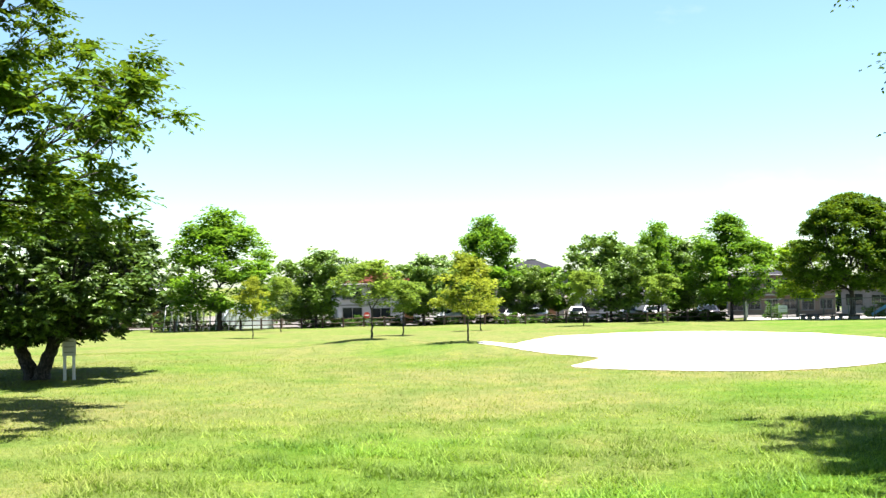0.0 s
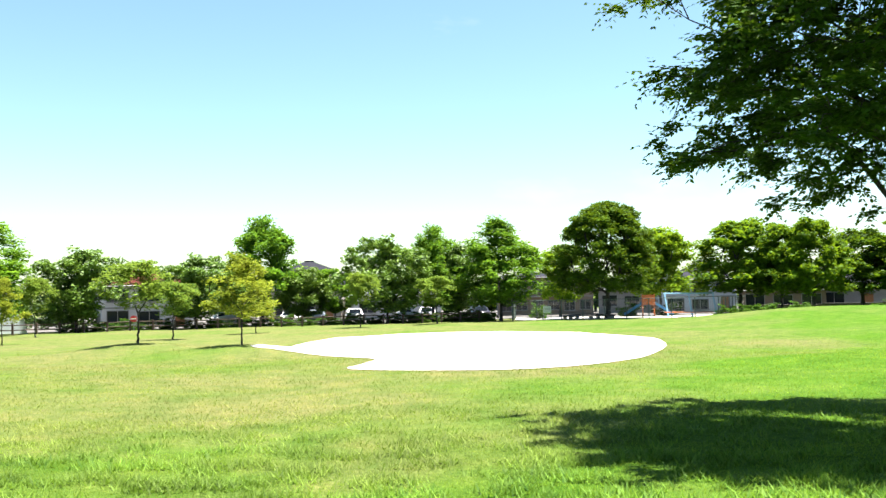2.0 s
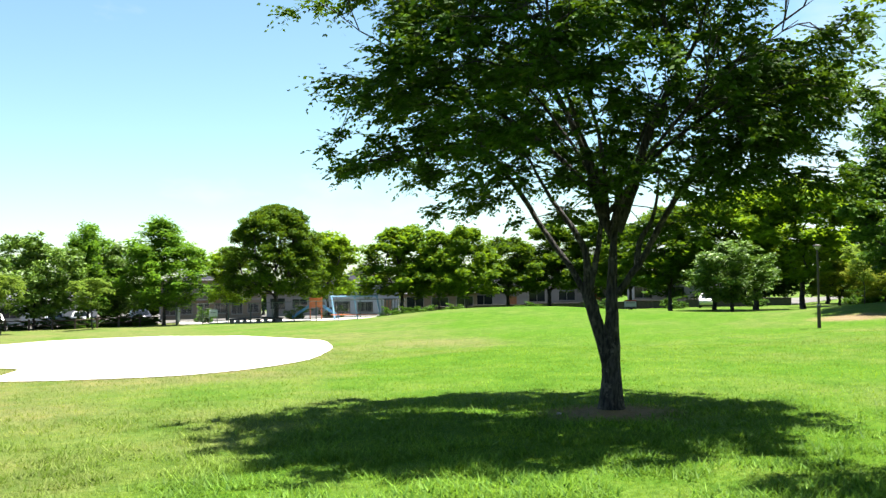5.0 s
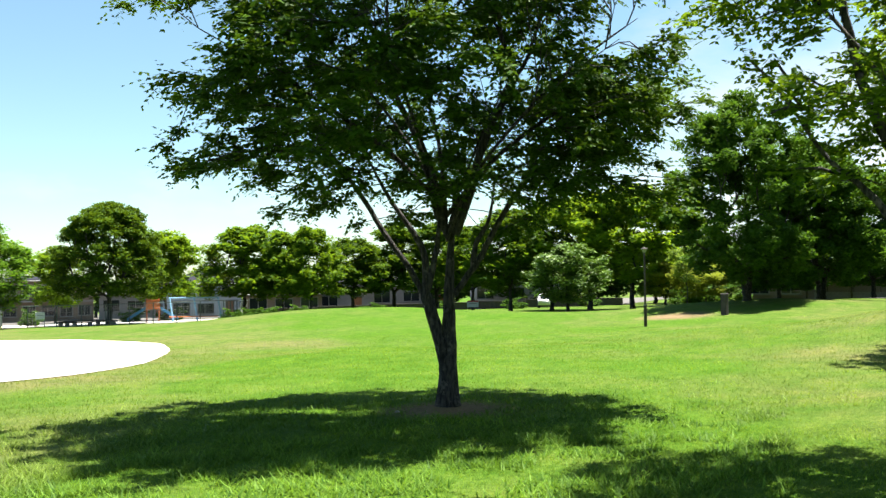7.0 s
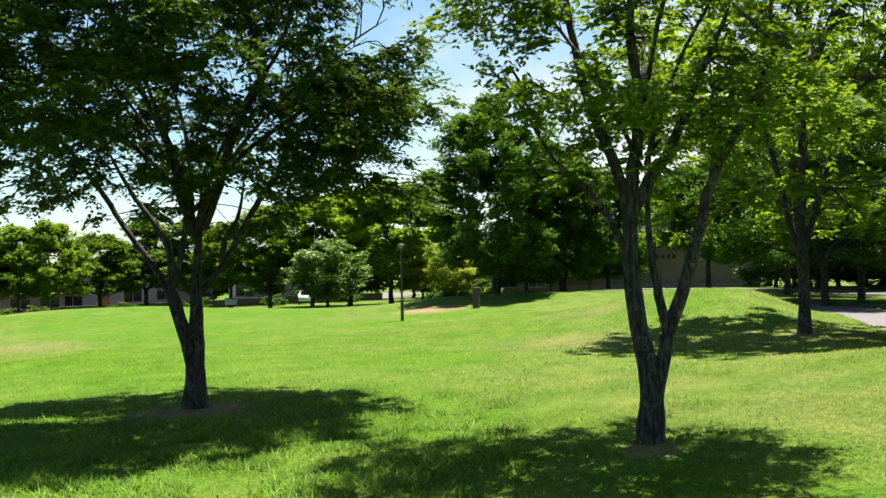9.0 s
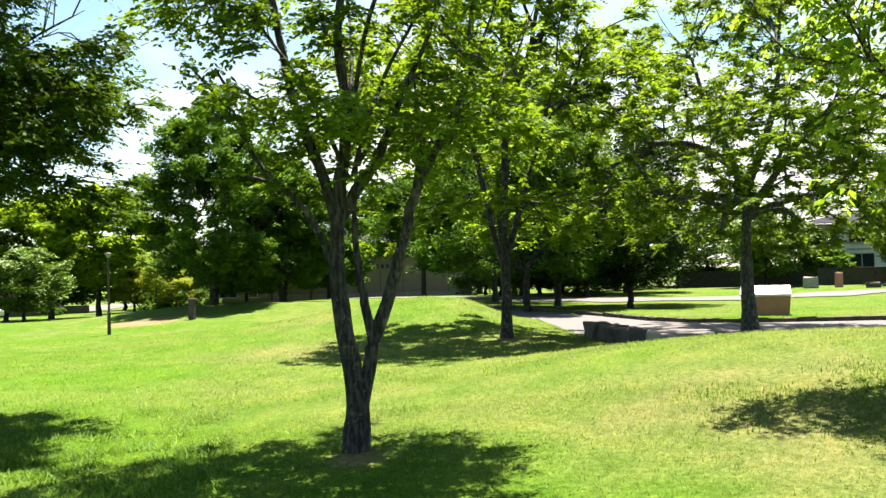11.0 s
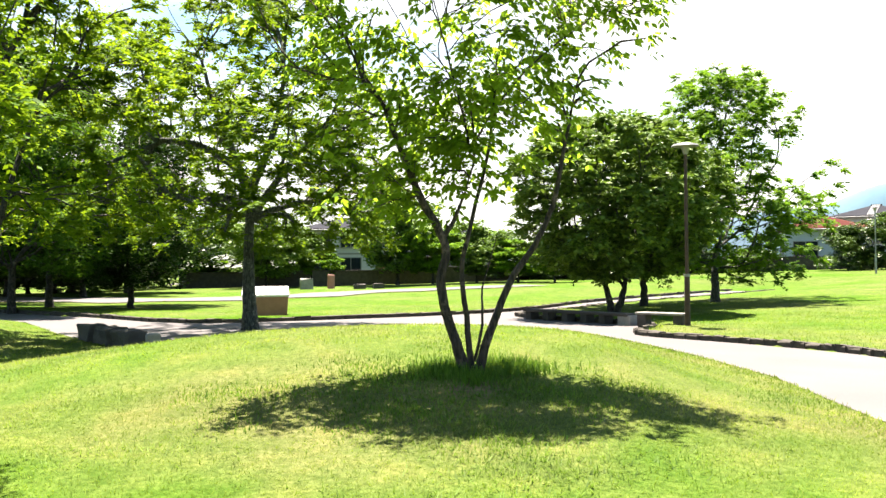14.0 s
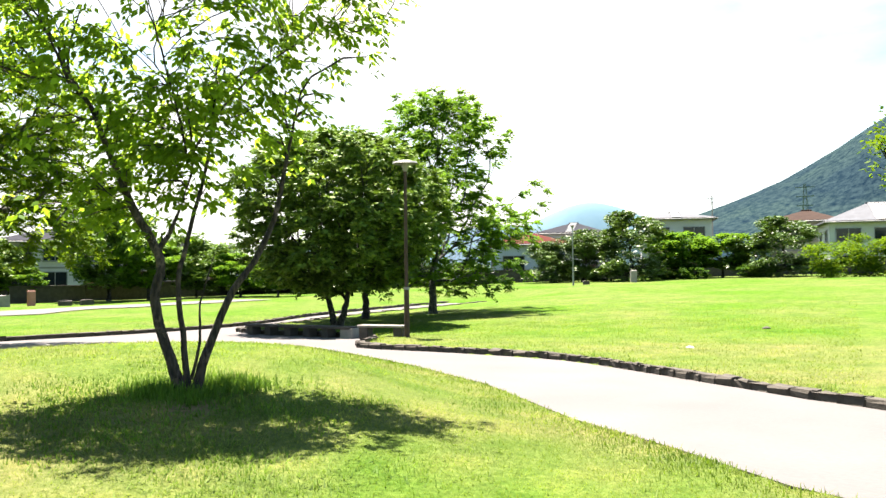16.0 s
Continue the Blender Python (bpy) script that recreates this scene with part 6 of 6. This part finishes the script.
def pylon(label, bearing, distance, tall):
    """A lattice tower: four legs, braces, three pairs of arms."""
    ob = thing("pylon", stand(bearing, distance, 20), label, "pylon")
    w = 2.6
    corners = ((-1, -1), (1, -1), (1, 1), (-1, 1))
    for cx, cy in corners:
        part("leg", rod((cx * w, cy * w, -1), (cx * 0.35, cy * 0.35, tall), 0.14, 0.08, 5), METAL_GREEN, ob)
    for k in range(9):
        a, b = k / 9, (k + 1) / 9
        wa, wb = w + (0.35 - w) * a, w + (0.35 - w) * b
        for i in range(4):
            (ax, ay), (bx, by) = corners[i], corners[(i + 1) % 4]
            part("brace", rod((ax * wa, ay * wa, tall * a), (bx * wb, by * wb, tall * b), 0.06, sides=4), METAL_GREEN, ob)
    for k in range(3):
        part("arm", box((0, 0, tall - 1.5 - k * 4), (8 - k * 0.5, 0.3, 0.35)), METAL_GREEN, ob)


pylon("dark steel lattice pylon on the hillside beyond the houses", 147.6, 420, 38)

# ---- kerb stones ----
def kerb(name, label, pts, step, tall, wide):
    ob = thing(name, pose(0, 0, 0), label, "kerb", kind="structure")
    rng = random.Random(3)
    shapes = []
    for k in range(6):
        bm = box((0, 0, tall / 2 - 0.05), (step * 0.97, wide, tall + 0.1), bevel=0.025)
        for v in bm.verts:
            v.co += Vector((rng.uniform(-1, 1) * 0.02, rng.uniform(-1, 1) * 0.03, rng.uniform(-1, 1) * 0.022))
        me = bpy.data.meshes.new("stone")
        bm.to_mesh(me)
        bm.free()
        me.materials.append(KERB_STONE)
        shapes.append(me)
    run, pos = 0.0, []
    for (ax, ay), (bx, by) in zip(pts, pts[1:]):
        L, a = math.hypot(bx - ax, by - ay), math.atan2(by - ay, bx - ax)
        n = max(1, round(L / step))
        for k in range(n):
            f = (k + 0.5) / n
            o = new("stone", rng.choice(shapes))
            o.parent = ob
            o.matrix_basis = pose(ax + (bx - ax) * f, ay + (by - ay) * f, 0, 0, 0, math.degrees(a) + rng.uniform(-1.5, 1.5)) @ Matrix.Diagonal((1.05 * L / n / step, 1, rng.uniform(0.85, 1.12), 1))


def curve_line(pts, n=5):
    """A smooth line through points."""
    out = []
    p = [pts[0], *pts, pts[-1]]
    for k in range(1, len(p) - 2):
        for i in range(n):
            t = i / n
            out.append(tuple(0.5 * (2 * p[k][c] + (p[k + 1][c] - p[k - 1][c]) * t + (2 * p[k - 1][c] - 5 * p[k][c] + 4 * p[k + 1][c] - p[k + 2][c]) * t * t
                                    + (3 * p[k][c] - p[k - 1][c] - 3 * p[k + 1][c] + p[k + 2][c]) * t ** 3) for c in (0, 1)))
    return tuple(out) + (pts[-1],)


kerb("kerb_south", "low rough dark stone kerb between walk and lawn", curve_line(BED_EDGE[::-1][:10], 3), 0.34, 0.12, 0.18)
kerb("kerb_bed", "low dark stone kerb round the tree bed", BED_EDGE[::-1][9:], 0.5, 0.12, 0.2)
kerb("kerb_east", "low dark stone kerb along the far lawn", curve_line(WALK_FAR, 3), 0.45, 0.12, 0.2)


# ---- grass ----
def grass(name, label, seed, count, r0, r1, tall, wide, mat, mask, sector=(-34, 160)):
    """Single blades on the lawn in a ring sector of the plan."""
    rng = Seeded(seed)
    u = rng.random(count)
    r = np.sqrt(r0 * r0 + (r1 * r1 - r0 * r0) * u)
    r = r + (r1 - r0) * 0.22 * rng.normal(size=count) * (u > 0.6)      # no sharp end to the ring
    a = np.radians(rng.uniform(*sector, count))
    x, y = r * np.sin(a), r * np.cos(a)
    keep = ~inside(x, y, WALK_OUTLINE) & ~inside(x, y, PITCH)
    for (bearing, distance), r in zip(BARE, (0.85, 0.3, 0.3, 0.4, 1.8)):
        bx, by = spot(bearing, distance)
        keep &= np.hypot(x - bx, y - by) > r * rng.uniform(0.5, 1.2, count)
    if mask is not None:
        field = np.array([noise.noise(Vector((px * mask[0], py * mask[0], seed))) for px, py in zip(x, y)])
        keep &= field + rng.normal(0, 0.12, count) > mask[1]
    x, y = x[keep], y[keep]
    n = len(x)
    z = height(x, y)
    yaw = rng.random(n) * 2 * np.pi
    h = tall * rng.uniform(0.5, 1.3, n)
    lean = rng.uniform(0.3, 2.0, n) * h
    side = np.c_[-np.sin(yaw), np.cos(yaw), np.zeros(n)] * (wide * rng.uniform(0.6, 1.2, n))[:, None]
    fall = np.c_[np.cos(yaw) * lean, np.sin(yaw) * lean, h]
    base = np.c_[x, y, z - 0.01]
    v = np.stack([base - side, base + side, base + fall], 1).reshape(-1, 3)
    me = fast_mesh(name, v, np.arange(len(v)).reshape(-1, 3), mat)
    me.attributes.new("worn", "FLOAT", "POINT").data.foreach_set("value", np.repeat(dryness(x, y), 3).astype(np.float32))
    tagged(new(name, me), label, "grass", kind="stuff")


grass("grass", "short mown green grass blades of the lawn", 7, 320000, 4.4, 13.0, 0.03, 0.0055, BLADE, None)
grass("grass", "short mown green grass blades of the lawn further off", 8, 230000, 12.0, 36.0, 0.045, 0.012, BLADE, None, (-34, 150))
grass("tall_grass", "longer tufted grass and weeds in the lawn", 9, 150000, 4.5, 18.0, 0.05, 0.0075, WEED, (0.9, 0.16))
grass("tall_grass", "coarse leafy green grass in the near lawn", 10, 100000, 4.4, 12.0, 0.075, 0.0105, WEED, (1.7, 0.02), (-24, 66))
grass("tall_grass", "coarse tall green grass clumps in the near lawn", 11, 50000, 4.4, 8.5, 0.06, 0.007, WEED, (0.5, 0.12), (60, 160))
# tufts at the foot of the many-stemmed tree and along the walk
def tufts(name, label, seed, centres, count, radius, tall, wide, mat):
    rng = Seeded(seed)
    c = np.repeat(np.array(centres), count, 0)
    xy = c + rng.normal(0, radius, c.shape)
    xy = xy[~inside(xy[:, 0], xy[:, 1], WALK_OUTLINE)]
    n = len(xy)
    z = height(xy[:, 0], xy[:, 1])
    yaw = rng.random(n) * 2 * np.pi
    h = tall * rng.uniform(0.45, 1.25, n)
    lean = rng.uniform(0.1, 0.7, n) * h
    side = np.c_[-np.sin(yaw), np.cos(yaw), np.zeros(n)] * (wide * rng.uniform(0.6, 1.2, n))[:, None]
    fall = np.c_[np.cos(yaw) * lean, np.sin(yaw) * lean, h]
    base = np.c_[xy, z - 0.01]
    v = np.stack([base - side, base + side, base + fall * 0.55 + side * 0.7, base + fall], 1).reshape(-1, 3)
    me = fast_mesh(name, v, np.arange(len(v)).reshape(-1, 4), mat)
    me.attributes.new("worn", "FLOAT", "POINT").data.foreach_set("value", np.repeat(dryness(xy[:, 0], xy[:, 1]) * 0.2, 4).astype(np.float32))
    tagged(new(name, me), label, "grass", kind="stuff")


m3 = spot(110.7, 10.35)
tufts("tall_grass", "tall green grass round the foot of the many-stemmed tree", 17, [(m3[0] + dx, m3[1] + dy) for dx, dy in ((-0.1, -0.35), (0.05, -0.5), (0.1, 0.25), (-0.15, -0.6), (0.0, 0.45), (-0.35, 0.1))], 420, 0.16, 0.12, 0.008, WEED)
scatter = random.Random(12)
tufts("tall_grass", "uncut green grass in the shade of the many-stemmed tree", 18, [(m3[0] - 0.7 + scatter.gauss(0, 0.8), m3[1] + 0.2 + scatter.gauss(0, 1.3)) for _ in range(44)], 130, 0.22, 0.05, 0.009, WEED)
kerb_line = curve_line(BED_EDGE[::-1][2:10], 12)
tufts("weeds", "small green weeds growing along the stone kerb", 21, [p for k, p in enumerate(kerb_line) if (k * 7919) % 5 == 0], 40, 0.13, 0.12, 0.008, WEED)
edge = curve_line(WALK_NEAR[2:11], 10)
tufts("tall_grass", "ragged grass along the edge of the walk", 19, [(x, y + 0.12) for x, y in edge], 90, 0.3, 0.055, 0.007, BLADE)

for b, d, s, mat, label in ((140.6, 19.5, 0.09, WHITE_STONE, "small white paper scrap lying on the lawn"), (145.0, 24.5, 0.11, STONE_DARK, "small dark stone lying on the lawn"), (41.9, 12.1, 0.045, STONE_PALE, "small pale stone on bare ground under the tree")):
    ob = thing("pebble", stand(b, d, 30), label, "stone")
    bm = bmesh.new()
    bmesh.ops.create_icosphere(bm, subdivisions=2, radius=s)
    for v in bm.verts:
        v.co = v.co * (1 + 0.3 * noise.noise(v.co * 12 + Vector((b, d, 0))))
        v.co.z *= 0.5
    part("body", bm, mat, ob)
